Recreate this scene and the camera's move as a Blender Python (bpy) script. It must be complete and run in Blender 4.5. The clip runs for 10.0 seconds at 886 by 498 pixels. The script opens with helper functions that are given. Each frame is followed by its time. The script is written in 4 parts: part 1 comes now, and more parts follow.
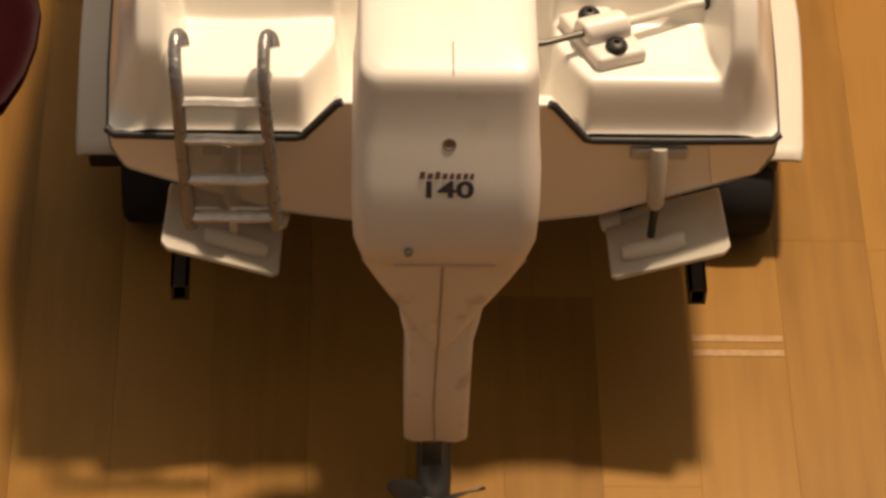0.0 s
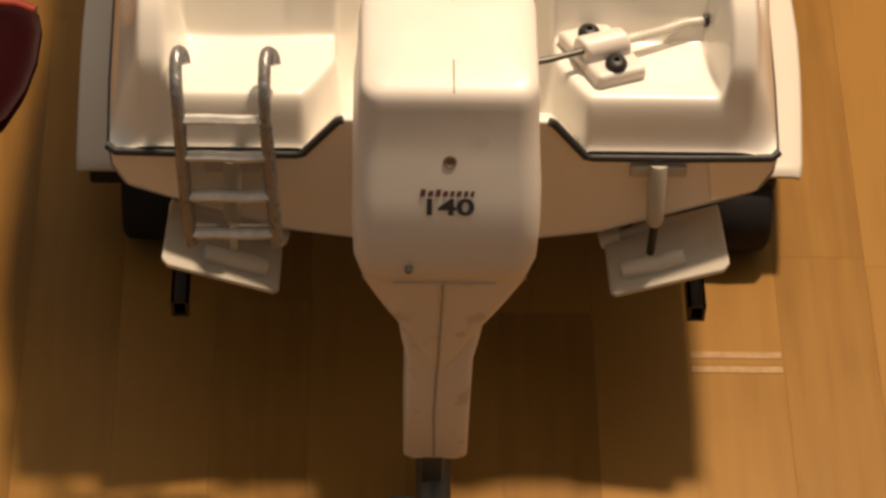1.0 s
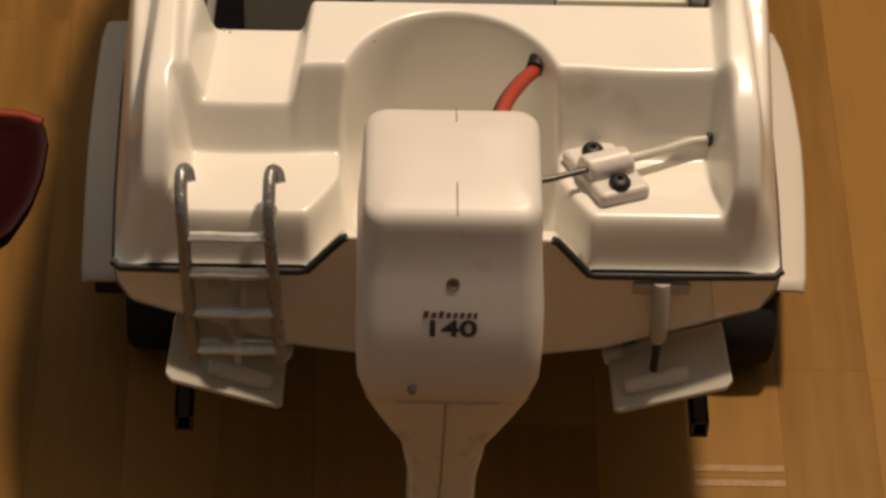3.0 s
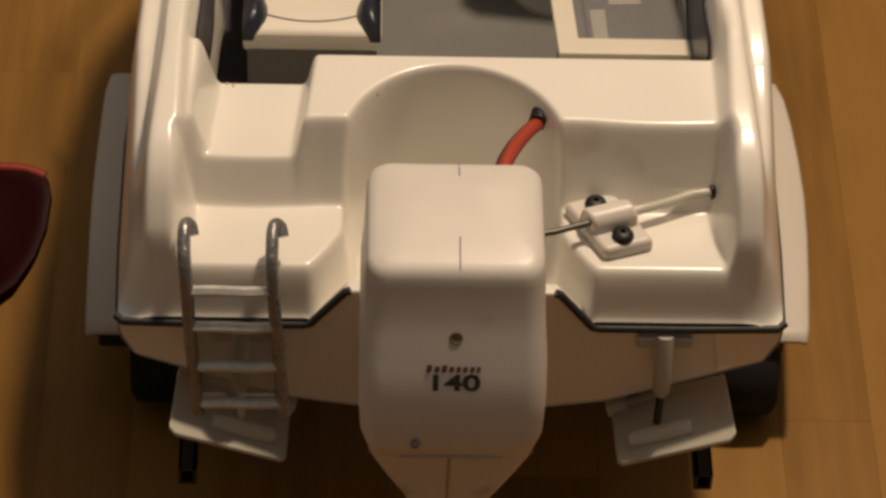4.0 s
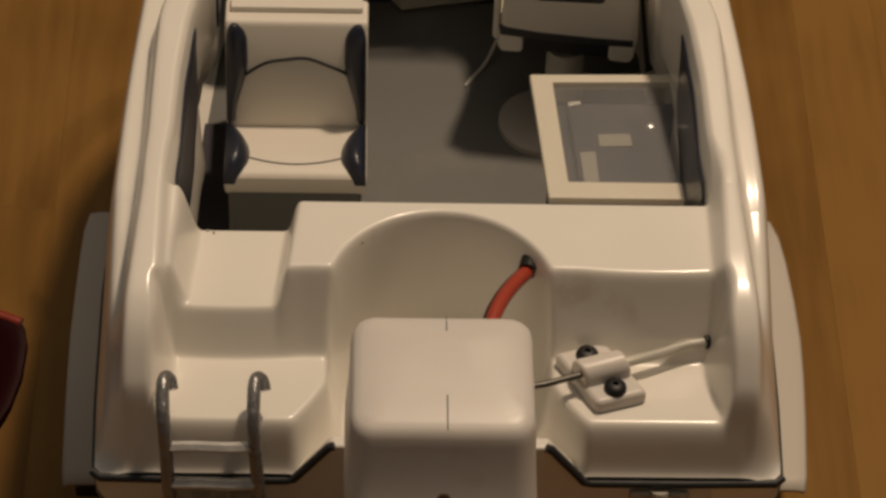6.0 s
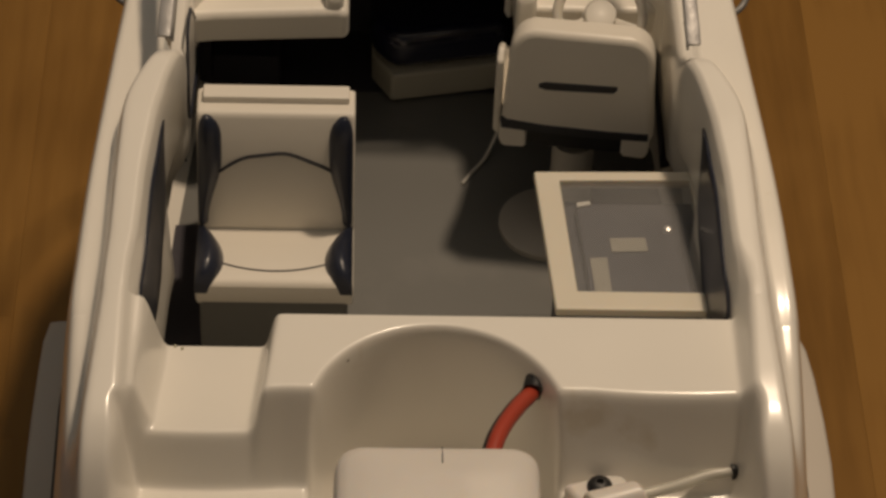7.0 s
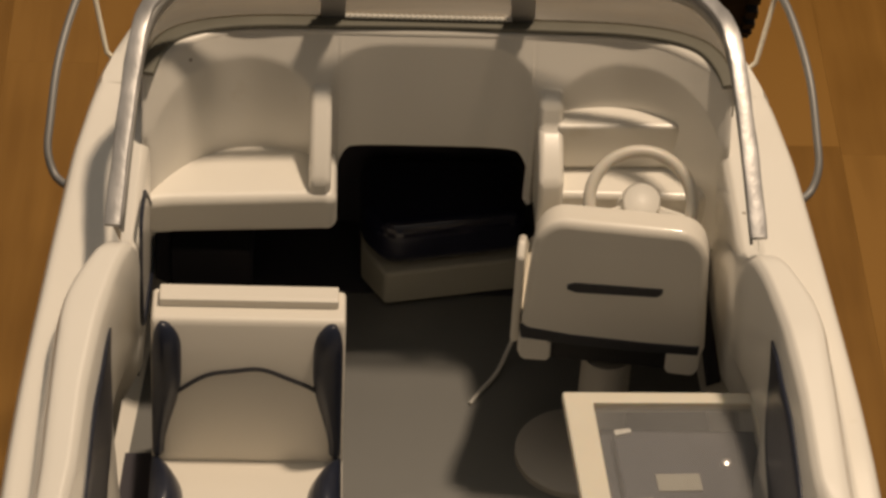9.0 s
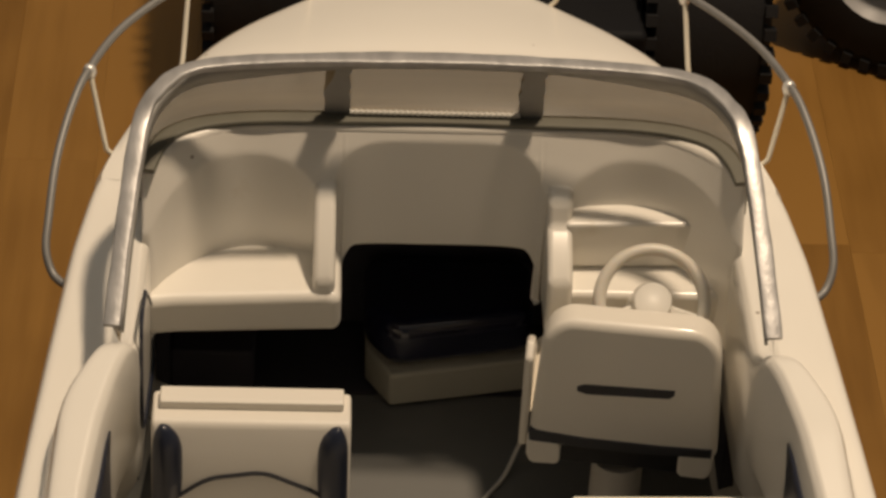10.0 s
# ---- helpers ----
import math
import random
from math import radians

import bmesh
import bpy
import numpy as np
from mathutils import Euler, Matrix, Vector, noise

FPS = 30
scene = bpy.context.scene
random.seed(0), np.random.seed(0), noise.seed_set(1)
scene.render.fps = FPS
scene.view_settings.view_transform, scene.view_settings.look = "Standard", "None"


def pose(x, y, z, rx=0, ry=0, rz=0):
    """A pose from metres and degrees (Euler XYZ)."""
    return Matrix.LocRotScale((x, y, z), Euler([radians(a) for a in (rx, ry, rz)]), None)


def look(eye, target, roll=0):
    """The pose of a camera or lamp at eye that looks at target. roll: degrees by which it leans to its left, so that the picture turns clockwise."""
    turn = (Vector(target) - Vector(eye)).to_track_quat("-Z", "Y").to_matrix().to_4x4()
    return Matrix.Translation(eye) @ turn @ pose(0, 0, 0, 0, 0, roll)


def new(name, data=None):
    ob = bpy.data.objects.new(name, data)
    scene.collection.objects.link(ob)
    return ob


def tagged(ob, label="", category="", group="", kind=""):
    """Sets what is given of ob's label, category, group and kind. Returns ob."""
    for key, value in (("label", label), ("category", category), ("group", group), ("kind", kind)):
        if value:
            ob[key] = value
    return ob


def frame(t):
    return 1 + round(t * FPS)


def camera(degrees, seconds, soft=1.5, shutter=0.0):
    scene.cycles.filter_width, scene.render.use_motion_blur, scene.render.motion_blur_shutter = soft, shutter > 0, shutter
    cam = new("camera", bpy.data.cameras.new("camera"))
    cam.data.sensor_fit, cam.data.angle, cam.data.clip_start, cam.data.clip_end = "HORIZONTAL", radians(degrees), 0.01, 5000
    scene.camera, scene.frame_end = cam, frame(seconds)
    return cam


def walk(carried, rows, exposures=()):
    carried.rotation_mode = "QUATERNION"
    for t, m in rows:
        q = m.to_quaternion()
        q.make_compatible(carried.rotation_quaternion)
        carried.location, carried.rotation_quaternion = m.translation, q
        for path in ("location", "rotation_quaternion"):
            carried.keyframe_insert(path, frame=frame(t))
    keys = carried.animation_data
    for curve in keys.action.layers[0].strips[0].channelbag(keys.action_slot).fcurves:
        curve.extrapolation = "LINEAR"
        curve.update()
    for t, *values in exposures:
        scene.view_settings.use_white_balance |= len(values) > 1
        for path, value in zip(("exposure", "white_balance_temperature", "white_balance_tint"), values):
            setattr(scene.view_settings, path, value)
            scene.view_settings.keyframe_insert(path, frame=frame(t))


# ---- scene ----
cam = camera(16.50, 10.0, soft=3.0)
PATH = [
    (0, (-0.03047, -0.67661, 0.86884), (-0.00623, -0.15873, 0.25957), 2.54),
    (0.5, (-0.03171, -0.67893, 0.87019), (-0.00634, -0.16019, 0.26171), 2.72),
    (1, (-0.03217, -0.67683, 0.87152), (-0.00667, -0.15655, 0.26435), 2.70),
    (1.5, (-0.03280, -0.67452, 0.87549), (-0.00801, -0.15248, 0.26980), 2.75),
    (2, (-0.03258, -0.67249, 0.87803), (-0.00832, -0.14667, 0.27561), 2.89),
    (2.5, (-0.03270, -0.66876, 0.88077), (-0.00872, -0.13961, 0.28124), 2.86),
    (3, (-0.03066, -0.66594, 0.88456), (-0.00775, -0.13257, 0.28874), 2.71),
    (4.5, (-0.02985, -0.66199, 0.88951), (-0.00843, -0.11708, 0.30418), 2.33),
    (5, (-0.03041, -0.66052, 0.89388), (-0.00854, -0.11151, 0.31241), 2.26),
    (5.5, (-0.03078, -0.66053, 0.89766), (-0.00835, -0.10567, 0.32178), 2.33),
    (5.7, (-0.02869, -0.65014, 0.89435), (-0.00595, -0.09441, 0.31933), 2.36),
    (6.8, (-0.03040, -0.57071, 0.82051), (-0.00222, 0.00228, 0.26294), 2.69),
    (7, (-0.02712, -0.55098, 0.81089), (-0.00103, 0.02441, 0.25568), 2.60),
    (7.5, (-0.03315, -0.52184, 0.78470), (-0.00036, 0.06363, 0.24050), 3.22),
    (8, (-0.03591, -0.48817, 0.75348), (-0.00254, 0.10472, 0.21741), 3.37),
    (8.5, (-0.03500, -0.45415, 0.72779), (-0.00307, 0.14459, 0.19818), 3.20),
    (9, (-0.03414, -0.41952, 0.69876), (0.00149, 0.18992, 0.18174), 3.33),
    (9.5, (-0.03424, -0.40557, 0.68637), (-0.00013, 0.21290, 0.18007), 3.13),
    (10, (-0.03612, -0.40584, 0.68761), (-0.00004, 0.22007, 0.19068), 3.25),
]
EXPOSURES = [(0.0, 0.90, 7950, 14), (1.0, 0.84, 7800, 14), (2.5, 0.28, 7350, 13), (4.5, -0.19, 7350, 13), (5.5, -0.45, 7350, 13), (7.0, -0.66, 7200, 11), (8.0, -0.38, 7180, 11), (9.0, -0.15, 7170, 11), (10.0, -0.14, 7150, 10)]
walk(cam, [(t, look(eye, target, roll)) for t, eye, target, roll in PATH], EXPOSURES)

# ---- light: one warm ceiling lamp in a closed room, and the dim room itself ----
world = bpy.data.worlds.new("room_air")
world.use_nodes = True
world.node_tree.nodes["Background"].inputs[0].default_value = (1.0, 0.82, 0.6, 1)
world.node_tree.nodes["Background"].inputs[1].default_value = 0.02
scene.world = world
bulb = bpy.data.lights.new("ceiling_lamp_bulb", "POINT")
bulb.energy, bulb.color, bulb.shadow_soft_size = 53.0, (1.0, 0.82, 0.645), 0.045
new("ceiling_lamp_bulb", bulb).location = (0.262, 0.36, 1.40)

D = 0.1          # all lengths below are in decimetres; this turns them into metres


# ---- materials ----
def nodes_of(name):
    m = bpy.data.materials.new(name)
    m.use_nodes = True
    n, l = m.node_tree.nodes, m.node_tree.links
    return m, n, l, n["Principled BSDF"]


def paint(name, colour, rough=0.4, metal=0.0, coat=0.0, var=0.06, scale=60.0, bump=0.0, bscale=900.0, stain=None, alpha=1.0, trans=0.0, sss=0.0, spread=(1, 1, 1), spec=0.5):
    """A surface with a base colour that varies at two scales, fine relief and, where given, stains of another colour."""
    m, n, l, p = nodes_of(name)
    tc = n.new("ShaderNodeTexCoord")
    mp = n.new("ShaderNodeMapping")
    mp.inputs["Scale"].default_value = spread
    l.new(tc.outputs["Object"], mp.inputs[0])
    big = n.new("ShaderNodeTexNoise")
    big.inputs["Scale"].default_value, big.inputs["Detail"].default_value = scale, 5
    l.new(mp.outputs[0], big.inputs["Vector"])
    mix = n.new("ShaderNodeMix")
    mix.data_type = "RGBA"
    lo = [max(0, c * (1 - var)) for c in colour]
    hi = [min(1, c * (1 + var)) for c in colour]
    mix.inputs[6].default_value, mix.inputs[7].default_value = (*lo, 1), (*hi, 1)
    l.new(big.outputs[0], mix.inputs[0])
    out = mix.outputs[2]
    if stain:
        spot = n.new("ShaderNodeTexNoise")
        spot.inputs["Scale"].default_value, spot.inputs["Detail"].default_value = stain[1], 6
        l.new(mp.outputs[0], spot.inputs["Vector"])
        ramp = n.new("ShaderNodeMapRange")
        ramp.inputs[1].default_value, ramp.inputs[2].default_value = stain[2], stain[2] + 0.08
        ramp.inputs[4].default_value = stain[3]
        l.new(spot.outputs[0], ramp.inputs[0])
        m2 = n.new("ShaderNodeMix")
        m2.data_type = "RGBA"
        m2.inputs[7].default_value = (*stain[0], 1)
        l.new(ramp.outputs[0], m2.inputs[0])
        l.new(out, m2.inputs[6])
        out = m2.outputs[2]
    l.new(out, p.inputs["Base Color"])
    rr = n.new("ShaderNodeMapRange")
    rr.inputs[3].default_value, rr.inputs[4].default_value = rough * 0.8, min(1, rough * 1.25)
    l.new(big.outputs[0], rr.inputs[0])
    l.new(rr.outputs[0], p.inputs["Roughness"])
    p.inputs["Metallic"].default_value = metal
    p.inputs["Specular IOR Level"].default_value = spec
    p.inputs["Coat Weight"].default_value = coat
    p.inputs["Coat Roughness"].default_value = 0.08
    p.inputs["Alpha"].default_value = alpha
    p.inputs["Transmission Weight"].default_value = trans
    if sss:
        p.inputs["Subsurface Weight"].default_value = sss
        p.inputs["Subsurface Radius"].default_value = (1.0, 0.7, 0.45)
        p.inputs["Subsurface Scale"].default_value = 0.004
    if bump:
        fine = n.new("ShaderNodeTexNoise")
        fine.inputs["Scale"].default_value, fine.inputs["Detail"].default_value = bscale, 4
        l.new(mp.outputs[0], fine.inputs["Vector"])
        b = n.new("ShaderNodeBump")
        b.inputs["Strength"].default_value, b.inputs["Distance"].default_value = bump, 0.0006
        l.new(fine.outputs[0], b.inputs["Height"])
        l.new(b.outputs[0], p.inputs["Normal"])
    return m


def wood():
    """Lacquered oak strip: grain along the strip, each strip of its own tone."""
    m, n, l, p = nodes_of("lacquered_strip_wood")
    tc, info = n.new("ShaderNodeTexCoord"), n.new("ShaderNodeObjectInfo")
    off = n.new("ShaderNodeVectorMath")
    off.operation = "MULTIPLY_ADD"
    off.inputs[1].default_value = (3.1, 7.7, 1.3)
    l.new(info.outputs["Random"], off.inputs[0])
    l.new(tc.outputs["Object"], off.inputs[2])
    mp = n.new("ShaderNodeMapping")
    mp.inputs["Scale"].default_value = (60, 4.5, 20)
    l.new(off.outputs[0], mp.inputs[0])
    grain = n.new("ShaderNodeTexNoise")
    grain.inputs["Scale"].default_value, grain.inputs["Detail"].default_value = 3.0, 7
    l.new(mp.outputs[0], grain.inputs["Vector"])
    soft = n.new("ShaderNodeTexNoise")
    soft.inputs["Scale"].default_value = 14.0
    l.new(off.outputs[0], soft.inputs["Vector"])
    ramp = n.new("ShaderNodeValToRGB")
    ramp.color_ramp.elements[0].color, ramp.color_ramp.elements[1].color = (0.178, 0.084, 0.0185, 1), (0.30, 0.153, 0.039, 1)
    ramp.color_ramp.elements[0].position, ramp.color_ramp.elements[1].position = 0.3, 0.72
    mixf = n.new("ShaderNodeMath")
    mixf.operation = "MULTIPLY_ADD"
    mixf.inputs[1].default_value = 0.3
    l.new(info.outputs["Random"], mixf.inputs[0])
    add = n.new("ShaderNodeMath")
    add.operation = "MULTIPLY_ADD"
    add.inputs[1].default_value = 0.52
    l.new(soft.outputs[0], add.inputs[0])
    sc = n.new("ShaderNodeMath")
    sc.operation = "MULTIPLY"
    sc.inputs[1].default_value = 0.46
    l.new(grain.outputs[0], sc.inputs[0])
    l.new(sc.outputs[0], add.inputs[2])
    l.new(add.outputs[0], mixf.inputs[2])
    l.new(mixf.outputs[0], ramp.inputs[0])
    l.new(ramp.outputs[0], p.inputs["Base Color"])
    p.inputs["Roughness"].default_value = 0.40
    p.inputs["Specular IOR Level"].default_value = 0.3
    p.inputs["Specular Tint"].default_value = (1.0, 0.78, 0.5, 1)
    p.inputs["Coat Weight"].default_value = 0.1
    p.inputs["Coat Roughness"].default_value = 0.3
    b = n.new("ShaderNodeBump")
    b.inputs["Strength"].default_value, b.inputs["Distance"].default_value = 0.15, 0.0005
    l.new(grain.outputs[0], b.inputs["Height"])
    l.new(b.outputs[0], p.inputs["Normal"])
    return m


def layered(name, colour, rough, stain=((0.42, 0.33, 0.22), 70.0, 0.66, 0.15)):
    """3D-printed plastic: fine horizontal layers in the relief, slightly translucent."""
    m = paint(name, colour, rough, var=0.05, scale=45, sss=0.25, stain=stain)
    n, l = m.node_tree.nodes, m.node_tree.links
    tc, wv, b = n.new("ShaderNodeTexCoord"), n.new("ShaderNodeTexWave"), n.new("ShaderNodeBump")
    wv.bands_direction = "Z"
    wv.inputs["Scale"].default_value, wv.inputs["Distortion"].default_value = 900.0, 0.6
    l.new(tc.outputs["Object"], wv.inputs[0])
    b.inputs["Strength"].default_value, b.inputs["Distance"].default_value = 0.06, 0.0001
    l.new(wv.outputs["Fac"], b.inputs["Height"])
    l.new(b.outputs[0], n["Principled BSDF"].inputs["Normal"])
    return m


GEL = paint("white_gelcoat", (0.86, 0.825, 0.75), 0.32, coat=0.55, var=0.025, scale=25, bump=0.05, bscale=120, stain=((0.55, 0.45, 0.28), 38.0, 0.68, 0.35))


def specks(m, colour, scale, size, share):
    """Scattered specks of dirt on a surface."""
    n, l = m.node_tree.nodes, m.node_tree.links
    p = n["Principled BSDF"]
    tc, vo = n.new("ShaderNodeTexCoord"), n.new("ShaderNodeTexVoronoi")
    vo.inputs["Scale"].default_value = scale
    l.new(tc.outputs["Object"], vo.inputs["Vector"])
    near, pick, both = n.new("ShaderNodeMapRange"), n.new("ShaderNodeMath"), n.new("ShaderNodeMath")
    near.inputs[1].default_value, near.inputs[2].default_value, near.inputs[3].default_value, near.inputs[4].default_value = size * 0.6, size, 0.75, 0.0
    l.new(vo.outputs["Distance"], near.inputs[0])
    sep = n.new("ShaderNodeSeparateColor")
    l.new(vo.outputs["Color"], sep.inputs[0])
    pick.operation, pick.inputs[1].default_value = "LESS_THAN", share
    l.new(sep.outputs[0], pick.inputs[0])
    both.operation = "MULTIPLY"
    l.new(near.outputs[0], both.inputs[0])
    l.new(pick.outputs[0], both.inputs[1])
    mix = n.new("ShaderNodeMix")
    mix.data_type = "RGBA"
    mix.inputs[7].default_value = (*colour, 1)
    old = p.inputs["Base Color"].links[0].from_socket
    l.new(old, mix.inputs[6])
    l.new(both.outputs[0], mix.inputs[0])
    l.new(mix.outputs[2], p.inputs["Base Color"])


GEL.node_tree.nodes["Principled BSDF"].inputs["Coat Roughness"].default_value = 0.15
specks(GEL, (0.20, 0.14, 0.08), 75.0, 0.055, 0.13)
PRINT = layered("white_printed_plastic", (0.71, 0.67, 0.62), 0.36)
GRIMY = layered("grimy_printed_plastic", (0.72, 0.68, 0.62), 0.42, ((0.30, 0.25, 0.20), 75.0, 0.60, 0.35))
SHEET = paint("pale_plastic_sheet", (0.64, 0.585, 0.51), 0.5, var=0.04, scale=20, bump=0.05)
TAB = paint("milky_plastic", (0.50, 0.475, 0.41), 0.42, var=0.05, scale=40, bump=0.05, sss=0.2, stain=((0.42, 0.33, 0.2), 60.0, 0.66, 0.4))
CREAM = paint("milky_white_plastic", (0.66, 0.62, 0.54), 0.4, var=0.05, scale=40, bump=0.05, sss=0.2, stain=((0.45, 0.33, 0.18), 90.0, 0.64, 0.4))
BLACK = paint("black_plastic", (0.010, 0.010, 0.011), 0.45, var=0.2, scale=80, bump=0.1)
RUBBER = paint("tyre_rubber", (0.010, 0.0095, 0.010), 0.75, var=0.25, scale=90, bump=0.3, spec=0.35)
SEAM = paint("black_rub_strip", (0.02, 0.022, 0.024), 0.5, var=0.3, scale=120, bump=0.2)
ALU = paint("brushed_silver_paint", (0.74, 0.73, 0.70), 0.36, metal=0.55, var=0.3, scale=220, bump=0.8, bscale=300, spread=(1, 0.5, 1))
FRAMEPAINT = paint("hand_brushed_silver_paint", (0.45, 0.44, 0.43), 0.36, metal=0.5, var=0.45, scale=200, bump=0.45, bscale=200, spread=(1, 0.35, 1))
FLANGE = paint("grey_silver_paint_with_shade", (0.34, 0.33, 0.31), 0.5, metal=0.3, var=0.25, scale=90, bump=0.3, bscale=200)
PEWTER = paint("dull_pewter_paint", (0.27, 0.266, 0.262), 0.28, metal=0.65, var=0.35, scale=240, bump=0.9, bscale=420)
STEEL = paint("bright_steel_rod", (0.9, 0.88, 0.85), 0.3, metal=0.8, var=0.05, scale=90)
GREY = paint("grey_deck_paint", (0.172, 0.172, 0.163), 0.5, var=0.07, scale=18, bump=0.08, bscale=300, stain=((0.24, 0.235, 0.22), 26.0, 0.6, 0.25))
VINYL = paint("white_seat_vinyl", (0.79, 0.745, 0.66), 0.4, coat=0.25, var=0.05, scale=40, bump=0.15, bscale=220, spread=(0.15, 1, 1))
NAVY = paint("navy_gloss_paint", (0.016, 0.020, 0.036), 0.32, coat=0.18, var=0.25, scale=60, bump=0.1)
INK = paint("dark_ink_line", (0.03, 0.03, 0.035), 0.5, var=0.3, scale=200)
CABIN = paint("near_black_shade", (0.052, 0.048, 0.060), 0.7, var=0.2, scale=50)
BERTH = paint("beige_berth_base", (0.58, 0.56, 0.47), 0.55, var=0.06, scale=30, bump=0.1)
RED = paint("red_silicone_wire", (0.40, 0.05, 0.025), 0.42, var=0.1, scale=90, bump=0.05)
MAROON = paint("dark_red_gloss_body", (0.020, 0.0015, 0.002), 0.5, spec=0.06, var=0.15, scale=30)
ORANGE = paint("orange_red_lit_rim", (0.27, 0.028, 0.008), 0.3, coat=0.6, var=0.1, scale=30)
TUBE = paint("clear_plastic_tube", (0.80, 0.78, 0.70), 0.25, var=0.04, scale=80, trans=0.45)
BOARD = paint("circuit_tray", (0.035, 0.037, 0.046), 0.45, var=0.2, scale=60, bump=0.2)
PAPER = paint("paper_sticker", (0.32, 0.305, 0.25), 0.6, var=0.06, scale=150)
HUB = paint("pale_grey_wheel_rim", (0.4, 0.4, 0.4), 0.4, var=0.06, scale=60)
# tints of the unseen walls and ceiling, chosen to cool bounced light
WALLPAINT = paint("fill_cooling_wall_tint", (0.185, 0.222, 0.275), 0.8, var=0.05, scale=3, bump=0.1)
CEILPAINT = paint("fill_cooling_ceiling_tint", (0.53, 0.59, 0.65), 0.85, var=0.03, scale=3, bump=0.1)
TRUCKBLACK = paint("matt_black_truck", (0.008, 0.008, 0.009), 0.7, var=0.3, scale=60, bump=0.2, spec=0.2)
WOOD = wood()
BOLT = paint("dull_bronze_bolt", (0.24, 0.18, 0.15), 0.4, metal=0.5, var=0.25, scale=300)
PROP = paint("dark_nickel_propeller", (0.12, 0.115, 0.10), 0.4, metal=0.6, var=0.2, scale=90)


PANE = paint("clear_scuffed_plastic", (0.42, 0.42, 0.42), 0.2, var=0.25, scale=30, bump=0.12, bscale=60, alpha=0.2)
# reflection streaks of the glass are put into this uneven brown
SCREEN = paint("windscreen_plastic", (0.36, 0.275, 0.16), 0.16, var=0.55, scale=26, bump=0.15, bscale=60, alpha=0.85, spec=0.25, spread=(0.12, 1, 4.0))
HAZE = paint("smoky_clear_plastic", (0.36, 0.335, 0.29), 0.2, var=0.15, scale=50, bump=0.1, bscale=80, alpha=0.4)
TAPE = paint("clear_shiny_tape", (0.97, 0.93, 0.85), 0.16, metal=0.15, coat=1.0, var=0.12, scale=40, bump=0.5, bscale=45, alpha=0.92)


# ---- mesh helpers, in decimetres ----
def part(name, bm, material, parent, label="", bevel=0.0, seg=2, smooth=True):
    """Links a bmesh as one mesh object under a thing or a part (or alone, where parent is None)."""
    for v in bm.verts:
        v.co *= D
    bmesh.ops.recalc_face_normals(bm, faces=bm.faces)
    me = bpy.data.meshes.new(name)
    bm.to_mesh(me)
    bm.free()
    me.materials.append(material)
    ob = new(name, me)
    for f in me.polygons:
        f.use_smooth = smooth
    if smooth:
        me.set_sharp_from_angle(angle=radians(50))
    if bevel:
        b = ob.modifiers.new("edge", "BEVEL")
        b.width, b.segments, b.limit_method, b.angle_limit, b.harden_normals = bevel * D, seg, "ANGLE", radians(32), True
    if parent:
        ob.parent = parent
        ob.matrix_parent_inverse = parent.matrix_world.inverted()
    if label:
        tagged(ob, label)
    return ob


def thing(name, at, label, category, group="", kind=""):
    ob = new(name)
    ob.location = Vector(at) * D
    ob.empty_display_size = 0.01
    ob.matrix_world = Matrix.Translation(ob.location)
    return tagged(ob, label, category, group, kind)


def box(bm, lo, hi, m=None):
    co = [(x, y, z) for z in (lo[2], hi[2]) for y in (lo[1], hi[1]) for x in (lo[0], hi[0])]
    vs = [bm.verts.new((m @ Vector(c)) if m else c) for c in co]
    for f in ((0, 2, 3, 1), (4, 5, 7, 6), (0, 1, 5, 4), (2, 6, 7, 3), (0, 4, 6, 2), (1, 3, 7, 5)):
        bm.faces.new([vs[i] for i in f])
    return bm


def prism(bm, outline, lift):
    """A plate: an outline of points and the vector through which it is drawn out."""
    a = [bm.verts.new(p) for p in outline]
    b = [bm.verts.new(Vector(p) + Vector(lift)) for p in outline]
    bm.faces.new(a)
    bm.faces.new(b[::-1])
    for i in range(len(a)):
        j = (i + 1) % len(a)
        bm.faces.new((a[i], a[j], b[j], b[i]))
    return bm


def skin(bm, rows, closed=False, caps=False):
    """A surface through rows of points of equal count."""
    vs = [[bm.verts.new(p) for p in row] for row in rows]
    for r in range(len(vs) - 1):
        n = len(vs[r])
        for i in range(n if closed else n - 1):
            j = (i + 1) % n
            bm.faces.new((vs[r][i], vs[r][j], vs[r + 1][j], vs[r + 1][i]))
    if caps:
        bm.faces.new(vs[0])
        bm.faces.new(vs[-1][::-1])
    return bm


def tube(bm, pts, r, n=10, caps=True, flat=1.0):
    pts = [Vector(p) for p in pts]
    up, rows = None, []
    for i, p in enumerate(pts):
        d = (pts[min(i + 1, len(pts) - 1)] - pts[max(i - 1, 0)]).normalized()
        if up is None:
            up = d.orthogonal().normalized()
        up = (up - d * up.dot(d)).normalized()
        side = d.cross(up)
        rr = r[i] if isinstance(r, (list, tuple)) else r
        rows.append([p + rr * (up * math.cos(a) + flat * side * math.sin(a)) for a in [2 * math.pi * k / n for k in range(n)]])
    return skin(bm, rows, closed=True, caps=caps)


def turned(bm, prof, n=24, m=None):
    """A body of rotation about z from (radius, height) pairs."""
    rows = []
    for r, h in prof:
        row = [Vector((r * math.cos(2 * math.pi * k / n), r * math.sin(2 * math.pi * k / n), h)) for k in range(n)]
        rows.append([m @ v for v in row] if m else row)
    return skin(bm, rows, closed=True, caps=True)


